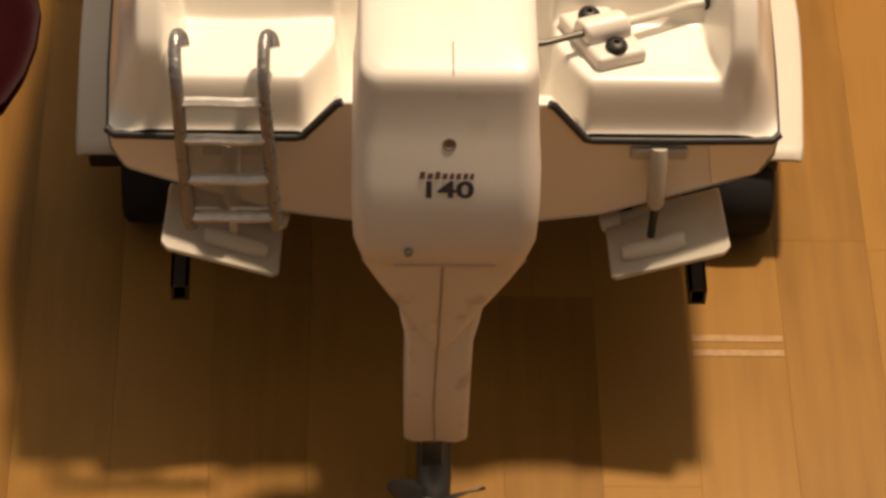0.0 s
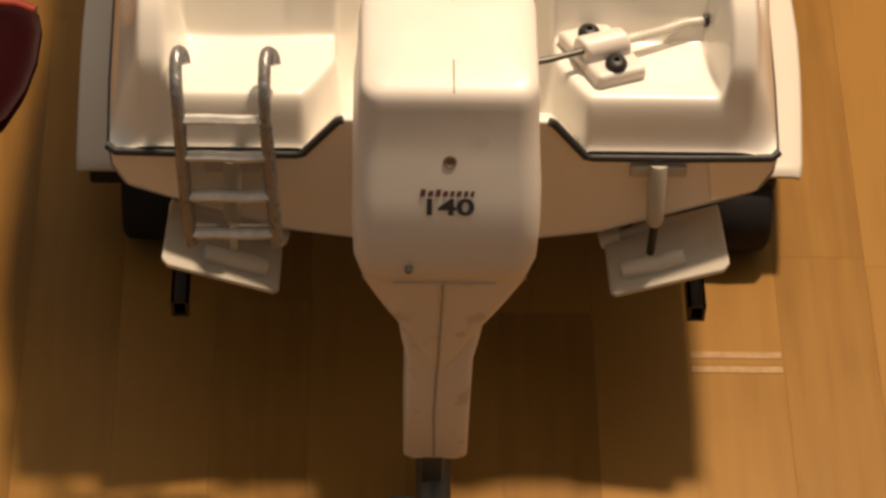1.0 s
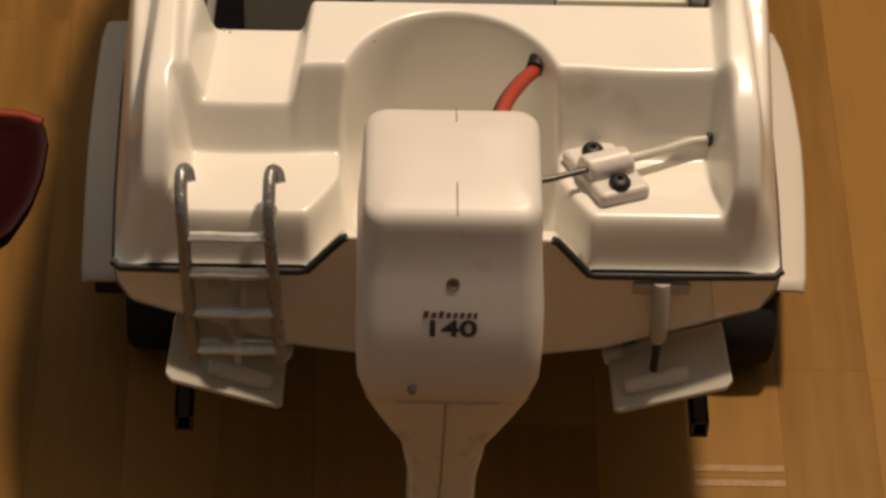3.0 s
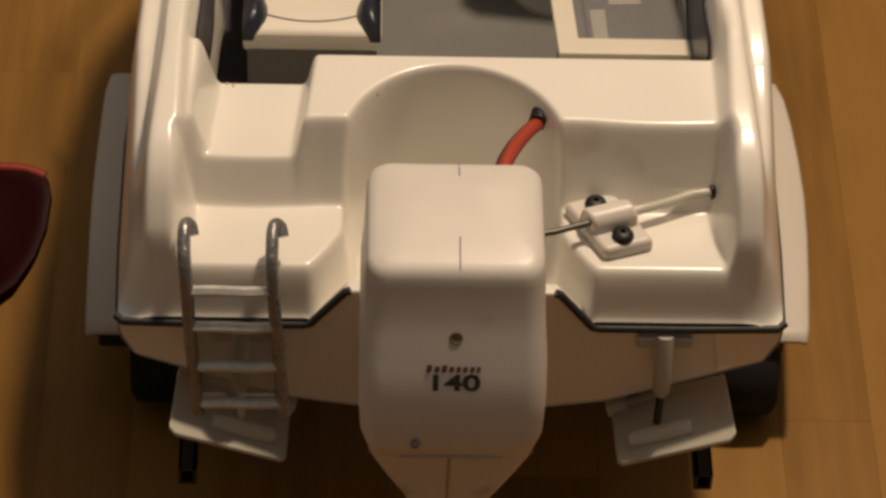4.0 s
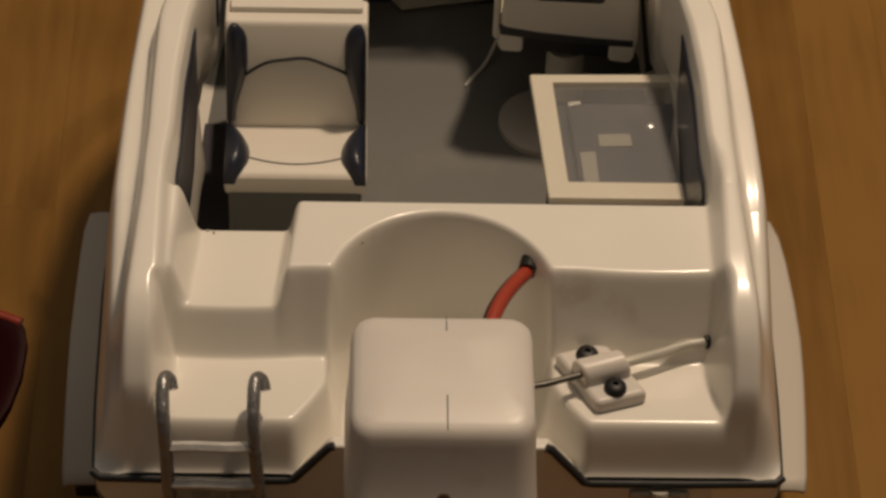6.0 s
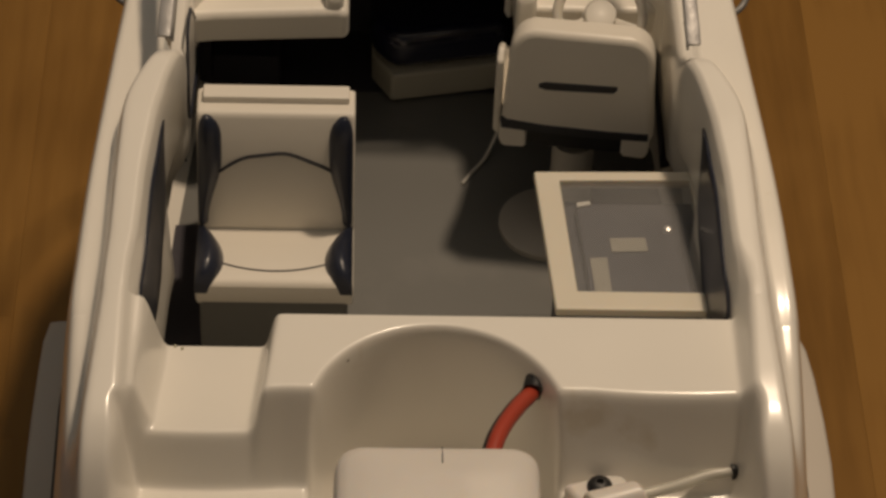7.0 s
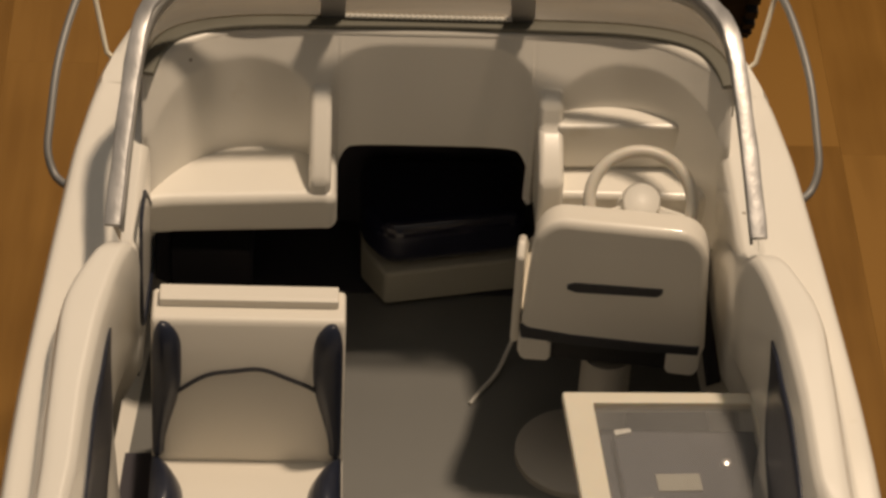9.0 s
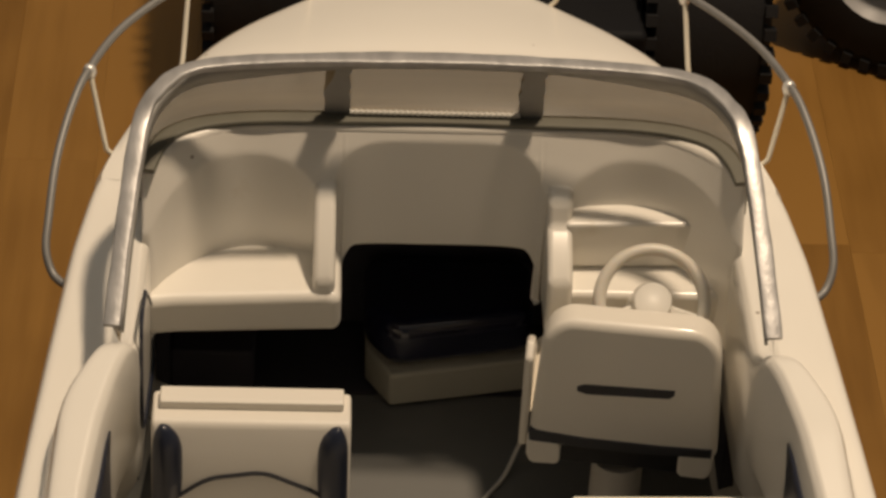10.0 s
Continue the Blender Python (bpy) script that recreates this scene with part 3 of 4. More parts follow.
def band(bm, pts, w, h, uneven=1.0):
    """A flat strip with chamfered edges along a path, lying level across it."""
    pts, rows = [Vector(p) for p in pts], []
    for i, p in enumerate(pts):
        d = (pts[min(i + 1, len(pts) - 1)] - pts[max(i - 1, 0)]).normalized()
        side = Vector((d.y, -d.x, 0)).normalized()
        up = side.cross(d).normalized()
        wob = 1 + uneven * (0.05 * math.sin(i * 1.7) + 0.04 * math.sin(i * 0.61))
        ww = w[i] if isinstance(w, list) else w
        rows.append([p + side * a * ww * wob + up * b * h for a, b in ((0.5, -0.5), (0.5, 0.25), (0.46, 0.45), (0.4, 0.5), (0.0, 0.52), (-0.4, 0.5), (-0.46, 0.45), (-0.5, 0.25), (-0.5, -0.5))])
    return skin(bm, rows, closed=True, caps=True)


def windscreen():
    def both(half, dx):
        half = [Vector((x, y, z)) for x, y, z in half]
        ring = half + [Vector((-p.x, p.y, p.z)) for p in half[-2::-1]]
        return [p + Vector((dx, 0, 0)) for p in smooth_path(ring, 6)]

    base = both([(0.812, 1.72, 1.97), (0.81, 1.95, 2.03), (0.798, 2.2, 2.09), (0.765, 2.36, 2.11), (0.69, 2.45, 2.112), (0.53, 2.495, 2.112), (0.27, 2.505, 2.112), (0.0, 2.51, 2.112)], 0)
    top = both([(0.814, 1.685, 2.055), (0.792, 1.95, 2.205), (0.765, 2.17, 2.32), (0.725, 2.285, 2.338), (0.655, 2.37, 2.342), (0.52, 2.41, 2.342), (0.27, 2.432, 2.342), (0.0, 2.44, 2.342)], -0.015)
    part("windscreen_glass", skin(bmesh.new(), [base, [lerp(a, b, 0.5) for a, b in zip(base, top)], top]), SCREEN, boat, "curved plastic windscreen with reflection streaks put into its brown colour").visible_shadow = False
    part("windscreen_frame", band(bmesh.new(), top, [lerp(0.043, 0.042, ss(2.15, 2.38, p.y)) + (0.006 if abs(p.x + 0.03) < 0.26 else 0.0) for p in top], 0.018), FRAMEPAINT, boat, "hand-painted silver windscreen frame")
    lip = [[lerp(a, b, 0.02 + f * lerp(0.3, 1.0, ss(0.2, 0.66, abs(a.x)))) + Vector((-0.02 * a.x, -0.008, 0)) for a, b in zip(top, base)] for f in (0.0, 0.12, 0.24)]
    # flange set off from the frame by shade put into its grey
    ob = part("frame_flange", skin(bmesh.new(), lip), FLANGE, boat, "inner flange of the windscreen frame, its shade put into darker grey")
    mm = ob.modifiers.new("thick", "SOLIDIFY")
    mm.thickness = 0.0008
    # added dark strip: the shadow along the windscreen foot as colour
    part("sill_shade_strip", band(bmesh.new(), [Vector((p.x * 0.985, p.y - 0.016 * ss(2.1, 2.4, p.y), p.z + 0.002)) for p in base if p.y > 2.25], 0.05, 0.014, 0.0), SHADOWGAP, boat, "strip under the windscreen with the frame's shadow put into its dark colour")
    for x0, x1 in ((-0.316, -0.252), (0.197, 0.259)):
        rng = random.Random(3)
        n = 14
        left = [lerp(Vector((x0, 2.502, 2.112)), Vector((x0, 2.432, 2.342)), k / n) + Vector((rng.uniform(-0.005, 0.005), 0, 0)) for k in range(n + 1)]
        right = [lerp(Vector((x1, 2.502, 2.112)), Vector((x1, 2.432, 2.342)), k / n) + Vector((rng.uniform(-0.005, 0.005), 0, 0)) for k in range(n + 1)]
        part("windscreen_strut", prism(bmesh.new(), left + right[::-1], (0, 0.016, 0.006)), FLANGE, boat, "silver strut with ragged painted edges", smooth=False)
    # bead of glue along the foot of the middle pane
    n = 90
    part("glue_bead", tube(bmesh.new(), [(lerp(-0.25, 0.2, k / n), 2.492, 2.132) for k in range(n + 1)], [0.006 + 0.003 * (k % 3 == 0) for k in range(n + 1)], 7), PAPERWHITE, boat, "lumpy pale glue bead")


PAPERWHITE = paint("pale_glue", (0.7, 0.68, 0.62), 0.4, var=0.1, scale=300)
windscreen()


# highlights of the posts put into a pale yellowish base colour
POST = paint("highlight_toned_wire", (0.88, 0.82, 0.68), 0.25, metal=0.25, var=0.08, scale=90)
RAIL = paint("dull_grey_rail", (0.24, 0.235, 0.225), 0.5, metal=0.4, var=0.12, scale=120)


def bow_rail(s):
    pts = [(0.955, 2.135, 1.79), (0.985, 2.15, 1.80), (1.02, 2.185, 1.81), (1.04, 2.235, 1.85), (1.037, 2.31, 1.90), (1.025, 2.45, 1.98), (0.995, 2.61, 2.04), (0.955, 2.75, 2.07), (0.87, 2.965, 2.07), (0.705, 3.185, 2.07), (0.45, 3.44, 2.06), (0.2, 3.66, 2.05), (0.0, 3.74, 2.05)]
    part("rail_tube", tube(bmesh.new(), smooth_path([(s * x, y, z) for x, y, z in pts]), 0.0115, 8), RAIL, boat, "bent grey bow rail")
    for foot, head in (((0.905, 2.655, 1.87), (0.955, 2.75, 2.062)), ((0.72, 3.03, 1.87), (0.705, 3.185, 2.062)), ((0.36, 3.44, 1.85), (0.43, 3.46, 2.05))):
        a, b = Vector(foot), Vector(head)
        if s < 0:
            a.y -= 0.02
        a.x *= s
        b.x *= s
        part("rail_post", tube(bmesh.new(), [a - Vector((0.05 * s, 0, 0.03)), a - Vector((0.016 * s, 0, 0.006)), a + Vector((0.002 * s, 0, 0.015)), lerp(a, b, 0.2), lerp(a, b, 0.5), b], 0.0075, 8), POST, boat, "wire post with its highlights put into a pale colour")
        part("rail_joint", turned(bmesh.new(), [(0.0, -0.026), (0.014, -0.022), (0.019, -0.006), (0.018, 0.008), (0.011, 0.018), (0.0, 0.02)], 10, Matrix.Translation(b)), ALU, boat)


for s in (-1, 1):
    bow_rail(s)


# ---- seats ----
PEDESTAL = paint("grey_pedestal_plastic", (0.48, 0.455, 0.41), 0.5, var=0.12, scale=40, bump=0.1)
SEATBOX = paint("dark_grey_box_paint", (0.13, 0.13, 0.12), 0.5, var=0.1, scale=40, bump=0.1)


def passenger_seat():
    seat = thing("passenger_seat", (-0.485, 1.45, 1.05), "white vinyl boat seat with navy bolsters facing the stern", "seat")
    part("seat_base", prism(bmesh.new(), [(-0.715, 1.215, 1.05), (-0.255, 1.215, 1.05), (-0.255, 1.95, 1.05), (-0.715, 1.95, 1.05)], (0, 0, 0.36)), SEATBOX, seat, "dark grey seat box", bevel=0.012)
    # cushion
    prof = [(1.225, 1.36), (1.197, 1.41), (1.188, 1.45), (1.196, 1.472), (1.222, 1.485), (1.35, 1.485), (1.47, 1.475), (1.47, 1.34)]
    part("seat_cushion", prism(bmesh.new(), [(-0.728, y, z) for y, z in prof], (0.490, 0, 0)), VINYL, seat, bevel=0.018, seg=3)
    # backrest, leaning forward towards the bow
    prof = [(1.455, 1.40), (1.44, 1.49), (1.475, 1.68), (1.506, 1.882), (1.519, 1.898), (1.63, 1.898), (1.70, 1.80), (1.70, 1.40)]
    part("backrest", prism(bmesh.new(), [(-0.727, y, z) for y, z in prof], (0.488, 0, 0)), VINYL, seat, bevel=0.011, seg=2)
    part("headrest_roll", prism(bmesh.new(), [(-0.708, 1.562, 1.89), (-0.708, 1.562, 1.918), (-0.708, 1.568, 1.924), (-0.708, 1.618, 1.924), (-0.708, 1.622, 1.89)], (0.45, 0, 0)), VINYL, seat, bevel=0.006, seg=2)
    for s in (-1, 1):
        cx = -0.485
        # back bolster: wide at the top, tapering to the seat, its outer edge flush
        rows, n = [], 26
        for k in range(n + 1):
            f = (1 - math.cos(math.pi * k / n)) / 2
            z = lerp(1.495, 1.893, f)
            y = float(np.interp(z, [1.49, 1.68, 1.882], [1.44, 1.475, 1.506]))
            full = lerp(0.030, 0.074, ss(0.05, 0.62, f))
            end = math.sqrt(max(0.003, 1 - max(0.0, (f - 0.80) / 0.20) ** 2)) * math.sqrt(max(0.003, 1 - max(0.0, (0.05 - f) / 0.05) ** 2))
            w, o = full * end, 0.240 - 0.35 * full * (1 - end)
            front = [(cx + s * (o - w * a / 10), y - 0.42 * w * math.sin(math.pi * (0.06 + 0.94 * a / 10)) ** 0.8 - 0.002, z) for a in range(11)]
            rows.append(front + [(p[0], y + 0.006, z) for p in front[::-1]])
        part("back_bolster", skin(bmesh.new(), rows, closed=True, caps=True), NAVY, seat, "glossy navy side bolster")
        rows = []
        for k in range(n + 1):
            f = k / n
            y = lerp(1.186, 1.442, f)
            z = float(np.interp(y, [1.18, 1.19, 1.21, 1.25, 1.45], [1.43, 1.462, 1.48, 1.487, 1.482]))
            w = 0.086 * max(0.02, math.sin(math.pi * min(1.0, 0.10 + 0.86 * f ** 0.85))) ** 0.75
            o = 0.243
            top = [(cx + s * (o - w * a / 9), y, z + 0.55 * w * max(0.0, math.sin(math.pi * (0.08 + 0.92 * a / 9))) ** 0.8 + 0.002) for a in range(10)]
            rows.append(top + [(p[0], y, z - 0.006) for p in top[::-1]])
        part("seat_bolster", skin(bmesh.new(), rows, closed=True, caps=True), NAVY, seat, "glossy navy side bolster")
    arc = []
    for k in range(25):
        f = k / 12 - 1
        z = 1.672 + 0.085 * (1 - f * f) + 0.003 * math.sin(9 * f)
        arc.append((-0.485 + 0.20 * f, np.interp(z, [1.49, 1.68, 1.882], [1.44, 1.475, 1.506]) - 0.002, z))
    part("stitch_line", tube(bmesh.new(), arc, 0.0055, 6), INK, seat, "dark drawn seam line")
    arc = []
    for k in range(25):
        f = k / 12 - 1
        arc.append((-0.485 + 0.19 * f, 1.29 - 0.045 * (1 - f * f), 1.4855))
    part("stitch_line", tube(bmesh.new(), arc, 0.003, 6), INK, seat)


passenger_seat()


def driver_seat():
    seat = thing("driver_seat", (0.45, 1.88, 1.05), "white vinyl helm seat on a pedestal, seen from behind", "seat")
    part("pedestal_base", turned(bmesh.new(), [(0.0, 1.05), (0.172, 1.05), (0.172, 1.072), (0.162, 1.08), (0.06, 1.085), (0.0, 1.085)], 40, Matrix.Translation((0.42, 1.92, 0))), PEDESTAL, seat, "pale round base plate")
    part("pedestal_column", turned(bmesh.new(), [(0.0, 1.07), (0.072, 1.07), (0.068, 1.46), (0.0, 1.46)], 20, Matrix.Translation((0.475, 1.90, 0))), PEDESTAL, seat)
    m = turn_z(-7, (0.465, 1.808, 0))
    lean = m @ Matrix.Translation((0, 0, 1.50)) @ Matrix.Rotation(radians(-6.5), 4, "X")

    def shape(w, h0, h1, r):
        pts = []
        for cx, cz, a0 in ((w - r, h1 - r, 0), (-w + r, h1 - r, 90), (-w + 0.03, h0 + 0.03, 180), (w - 0.03, h0 + 0.03, 270)):
            rr = r if a0 < 180 else 0.03
            for k in range(7):
                a = radians(a0 + 15 * k)
                pts.append((cx + rr * math.cos(a), cz + rr * math.sin(a)))
        return pts

    w = 0.246
    taper = [(x * (1 - 0.09 * ss(0.1, 0.5, z)) + 0.006, z) for x, z in shape(w, 0.045, 0.441, 0.085)]
    deep = lean.to_3x3() @ Vector((0, 0.105, 0))
    part("backrest", prism(bmesh.new(), [lean @ Vector((x, 0.0, z)) for x, z in taper], deep), VINYL, seat, bevel=0.026, seg=4)
    edge = [(-0.236, 0.064), (-0.1, 0.058), (0.05, 0.056), (0.238, 0.062), (0.238, 0.09), (0.1, 0.086), (-0.1, 0.088), (-0.242, 0.10)]
    part("piping", prism(bmesh.new(), [lean @ Vector((x, -0.005, z)) for x, z in edge], lean.to_3x3() @ Vector((0, 0.02, 0))), INK, seat, "dark painted band", bevel=0.004)
    slot = [(x * 0.125, 0.245 + z * 0.014 + 0.006 * x) for x, z in [(-1, -0.4), (-0.8, -1), (0.9, -1), (1, -0.2), (1, 0.7), (-0.85, 1), (-1, 0.5)]]
    part("back_slot", prism(bmesh.new(), [lean @ Vector((x, -0.004, z)) for x, z in slot], lean.to_3x3() @ Vector((0, 0.01, 0))), INK, seat, "dark slot painted on the backrest")
    part("seat_cushion", prism(bmesh.new(), [m @ Vector(p) for p in ((-0.25, 0.06, 1.51), (0.23, 0.06, 1.51), (0.23, 0.43, 1.51), (-0.25, 0.43, 1.51))], (0, 0, 0.08)), VINYL, seat, bevel=0.035, seg=4)
    part("under_panel", prism(bmesh.new(), [lean @ Vector(p) for p in ((-0.2, 0.012, 0.0), (0.2, 0.012, 0.0), (0.2, 0.012, 0.07), (-0.2, 0.012, 0.07))], lean.to_3x3() @ Vector((0, 0.08, 0))), BLACK, seat)
    for s in (-1, 1):
        lobe = [(s * (0.243 - g), z) for g, z in ((0.0, 0.066), (0.0, 0.02), (0.008, 0.0), (0.02, -0.008), (0.08, -0.006), (0.09, 0.004), (0.09, 0.05), (0.08, 0.066))]
        part("seat_foot", prism(bmesh.new(), [lean @ Vector((x, -0.003, z)) for x, z in lobe], deep * 0.9), VINYL, seat, bevel=0.016, seg=3)
        if s < 0:
            side = [(0.03, 0.02), (0.35, 0.02), (0.38, 0.13), (0.22, 0.2), (0.12, 0.31), (0.06, 0.33), (0.02, 0.30)]
            part("side_panel", prism(bmesh.new(), [lean @ Vector((s * 0.242, y, z)) for y, z in side], lean.to_3x3() @ Vector((s * 0.024, 0, 0))), VINYL, seat, bevel=0.010)
    return seat


driver_seat()


def steering_wheel():
    m = Matrix.Translation((0.543, 2.06, 1.857)) @ Matrix.Rotation(radians(42), 4, "X")
    ring = [m @ Vector((0.138 * math.cos(2 * math.pi * k / 40), 0.138 * math.sin(2 * math.pi * k / 40), 0)) for k in range(41)]
    w = part("steering_wheel", tube(bmesh.new(), ring, 0.0175, 10), CREAM, boat, "white plastic steering wheel")
    part("hub", turned(bmesh.new(), [(0.0, -0.16), (0.055, -0.16), (0.055, -0.01), (0.048, 0.02), (0.0, 0.022)], 20, m), GEL, w)
    for a in (200, 340):
        d = Vector((math.cos(radians(a)), math.sin(radians(a)), 0))
        part("spoke", tube(bmesh.new(), [m @ (d * 0.03 + Vector((0, 0, -0.02))), m @ (d * 0.136)], 0.012, 6), GEL, w)


steering_wheel()


def cabin_berth():
    b = thing("berth_box", (0.1, 2.8, 1.06), "navy cushioned berth box with a beige base inside the dark cabin", "berth")
    out = [(-0.18, 2.645), (-0.11, 2.53), (0.30, 2.615), (0.30, 2.9), (-0.18, 2.9)]
    part("berth_base", prism(bmesh.new(), [(x, y, 1.062) for x, y in out], (0, 0, 0.118)), BERTH, b, bevel=0.012)
    out = [(-0.19, 2.655), (-0.112, 2.54), (0.30, 2.625), (0.30, 2.9), (-0.19, 2.9)]
    part("berth_cushion", prism(bmesh.new(), [(x, y, 1.18) for x, y in out], (0, 0, 0.162)), paint("shiny_navy_vinyl", (0.016, 0.017, 0.04), 0.14, coat=1.0, var=0.2, scale=60, bump=0.1), b, "shiny navy cushion", bevel=0.055, seg=5)


cabin_berth()


def electronics_box():
    e = thing("electronics_box", (0.6, 1.27, 1.05), "white plastic box with clear lid over radio electronics", "electronics box")
    o = [(0.325, 1.575), (0.325 + 0.045, 0.965), (0.885, 0.965), (0.845, 1.585)]
    i = [(0.405, 1.535), (0.44, 1.045), (0.845, 1.045), (0.815, 1.545)]
    rows = [[(*q, z) for q in ring] for ring, z in ((i, 1.585), (o, 1.585), (o, 1.618), (i, 1.618), (i, 1.585))]
    part("lid_frame", skin(bmesh.new(), rows, closed=True), paint("milky_cream_plastic", (0.73, 0.68, 0.57), 0.4, var=0.06, scale=40, bump=0.05, sss=0.2), e, "milky cream printed frame", bevel=0.006)
    for k in range(4):
        j = (k + 1) % 4
        a, b = Vector((*o[k], 0)), Vector((*o[j], 0))
        c = Vector((0.6, 1.27, 0))
        ia, ib = lerp(a, c, 0.36), lerp(b, c, 0.36)
        a, b = lerp(a, c, 0.30), lerp(b, c, 0.30)
        part("box_wall", prism(bmesh.new(), [(a.x, a.y, 1.05), (b.x, b.y, 1.05), (ib.x, ib.y, 1.05), (ia.x, ia.y, 1.05)], (0, 0, 0.455)), BLACK, e)
    g = [(0.40, 1.54), (0.436, 1.04), (0.85, 1.04), (0.82, 1.55)]
    part("lid_pane", prism(bmesh.new(), [(x, y, 1.595) for x, y in g], (0, 0, 0.012)), PANE, e, "clear scuffed plastic lid").visible_shadow = False
    part("tray", prism(bmesh.new(), [(0.37, 1.54, 1.50), (0.41, 1.0, 1.50), (0.86, 1.0, 1.50), (0.83, 1.54, 1.50)], (0, 0, 0.02)), BOARD, e, "dark circuit tray")
    part("receiver", prism(bmesh.new(), [(0.455, 1.50, 1.52), (0.487, 1.065, 1.52), (0.80, 1.065, 1.52), (0.775, 1.50, 1.52)], (0, 0, 0.035)), paint("smoky_receiver_case", (0.06, 0.06, 0.072), 0.3, coat=0.3, var=0.2, scale=50, bump=0.1), e, "smoky grey receiver case", bevel=0.008)
    part("case_catch", prism(bmesh.new(), [(0.458, 1.492, 1.553), (0.46, 1.472, 1.553), (0.505, 1.485, 1.553), (0.5, 1.50, 1.553)], (0, 0, 0.012)), PAPERWHITE, e, "small bright catch", bevel=0.003)
    part("sticker", prism(bmesh.new(), [(0.555, 1.335, 1.557), (0.56, 1.275, 1.557), (0.672, 1.28, 1.557), (0.667, 1.34, 1.557)], (0, 0, 0.004)), PAPER, e, "small beige paper sticker")
    part("sticker", prism(bmesh.new(), [(0.49, 1.245, 1.557), (0.50, 1.095, 1.557), (0.55, 1.10, 1.557), (0.543, 1.25, 1.557)], (0, 0, 0.004)), PAPER, e, "small pale paper sticker")
    # small body added for the highlight on the clear lid
    part("lid_glint_dot", turned(bmesh.new(), [(0.0, 1.52), (0.014, 1.53), (0.018, 1.55), (0.012, 1.566), (0.0, 1.57)], 12, Matrix.Translation((0.74, 1.38, 0))), STEEL, e, "added bright metal dot for the glint on the lid")


electronics_box()
wire = thing("antenna_wire", (0.2, 2.2, 1.06), "thin white antenna wire curling up from the cockpit floor", "wire")
part("strand", tube(bmesh.new(), smooth_path([(0.13, 2.12, 1.056), (0.16, 2.17, 1.058), (0.21, 2.24, 1.07), (0.25, 2.31, 1.12), (0.28, 2.30, 1.22)]), 0.0065, 6), PAPERWHITE, wire)


# ---- outboard motor ----
def outboard():
    o = thing("outboard_motor", (-0.015, -0.35, 0.9), "white printed outboard motor hung on the transom", "outboard motor")
    cx = -0.014

    def ring(w, y0, y1, z0, z1, r, n=6):
        """A rounded rectangle: half width w, from y0 (aft) to y1, its aft edge at height z0 and its fore edge at z1."""
        pts = []
        for sx, sy, a0 in ((1, 1, 0), (-1, 1, 90), (-1, -1, 180), (1, -1, 270)):
            for k in range(n + 1):
                a = radians(a0 + 90 * k / n)
                x = sx * (w - r) + r * math.cos(a)
                y = (y1 - r if sy > 0 else y0 + r) + r * math.sin(a)
                pts.append((cx + x, y, lerp(z0, z1, (y - y0) / (y1 - y0))))
        return pts

    rows = [ring(0.235, -0.665, -0.06, 1.43, 1.46, 0.06), ring(0.262, -0.69, -0.045, 1.46, 1.48, 0.065), ring(0.283, -0.70, -0.035, 1.54, 1.56, 0.07), ring(0.289, -0.675, -0.03, 1.66, 1.68, 0.07), ring(0.288, -0.625, -0.03, 1.78, 1.78, 0.07),
            ring(0.280, -0.57, -0.03, 1.88, 1.88, 0.07), ring(0.275, -0.535, -0.03, 1.96, 1.98, 0.07), ring(0.273, -0.506, -0.032, 2.04, 2.05, 0.07), ring(0.271, -0.497, -0.036, 2.066, 2.075, 0.069), ring(0.267, -0.487, -0.040, 2.083, 2.092, 0.067), ring(0.257, -0.473, -0.05, 2.093, 2.106, 0.062), ring(0.235, -0.445, -0.07, 2.099, 2.117, 0.055), ring(0.18, -0.38, -0.11, 2.108, 2.125, 0.05), ring(0.09, -0.3, -0.16, 2.114, 2.128, 0.04)]
    cowl = part("cowl", skin(bmesh.new(), rows, closed=True, caps=True), PRINT, o, "milky white printed engine cowl")
    rows = [ring(0.262, -0.672, -0.06, 1.47, 1.47, 0.05), ring(0.255, -0.668, -0.08, 1.42, 1.43, 0.05), ring(0.212, -0.66, -0.10, 1.32, 1.34, 0.05), ring(0.172, -0.655, -0.14, 1.24, 1.25, 0.05), ring(0.135, -0.65, -0.16, 1.17, 1.2, 0.05), ring(0.085, -0.645, -0.25, 1.08, 1.1, 0.035), ring(0.04, -0.64, -0.4, 1.0, 1.0, 0.02), ring(0.012, -0.628, -0.5, 0.965, 0.965, 0.005)]
    part("mid_section", skin(bmesh.new(), rows, closed=True, caps=True), GRIMY, o, "grimy white printed mid section")
    rows = [ring(0.138, -0.59, -0.22, 1.24, 1.24, 0.04), ring(0.138, -0.60, -0.22, 1.13, 1.13, 0.04), ring(0.126, -0.61, -0.24, 1.06, 1.06, 0.03), ring(0.108, -0.62, -0.25, 0.98, 0.98, 0.02), ring(0.107, -0.625, -0.27, 0.75, 0.76, 0.02), ring(0.107, -0.625, -0.28, 0.475, 0.475, 0.02), ring(0.09, -0.61, -0.29, 0.445, 0.445, 0.02)]
    part("drive_leg", skin(bmesh.new(), rows, closed=True, caps=True), GRIMY, o)
    for p in ([(cx - 0.004, -0.674, 1.45), (cx - 0.004, -0.659, 1.28), (cx - 0.006, -0.648, 1.10), (cx - 0.006, -0.641, 1.0), (cx - 0.008, -0.626, 0.95), (cx - 0.012, -0.627, 0.7), (cx - 0.004, -0.627, 0.47)],):
        part("mould_seam", tube(bmesh.new(), p, 0.0034, 6), paint("grime", (0.38, 0.34, 0.29), 0.7, var=0.4, scale=260), o, "grimy vertical seam")
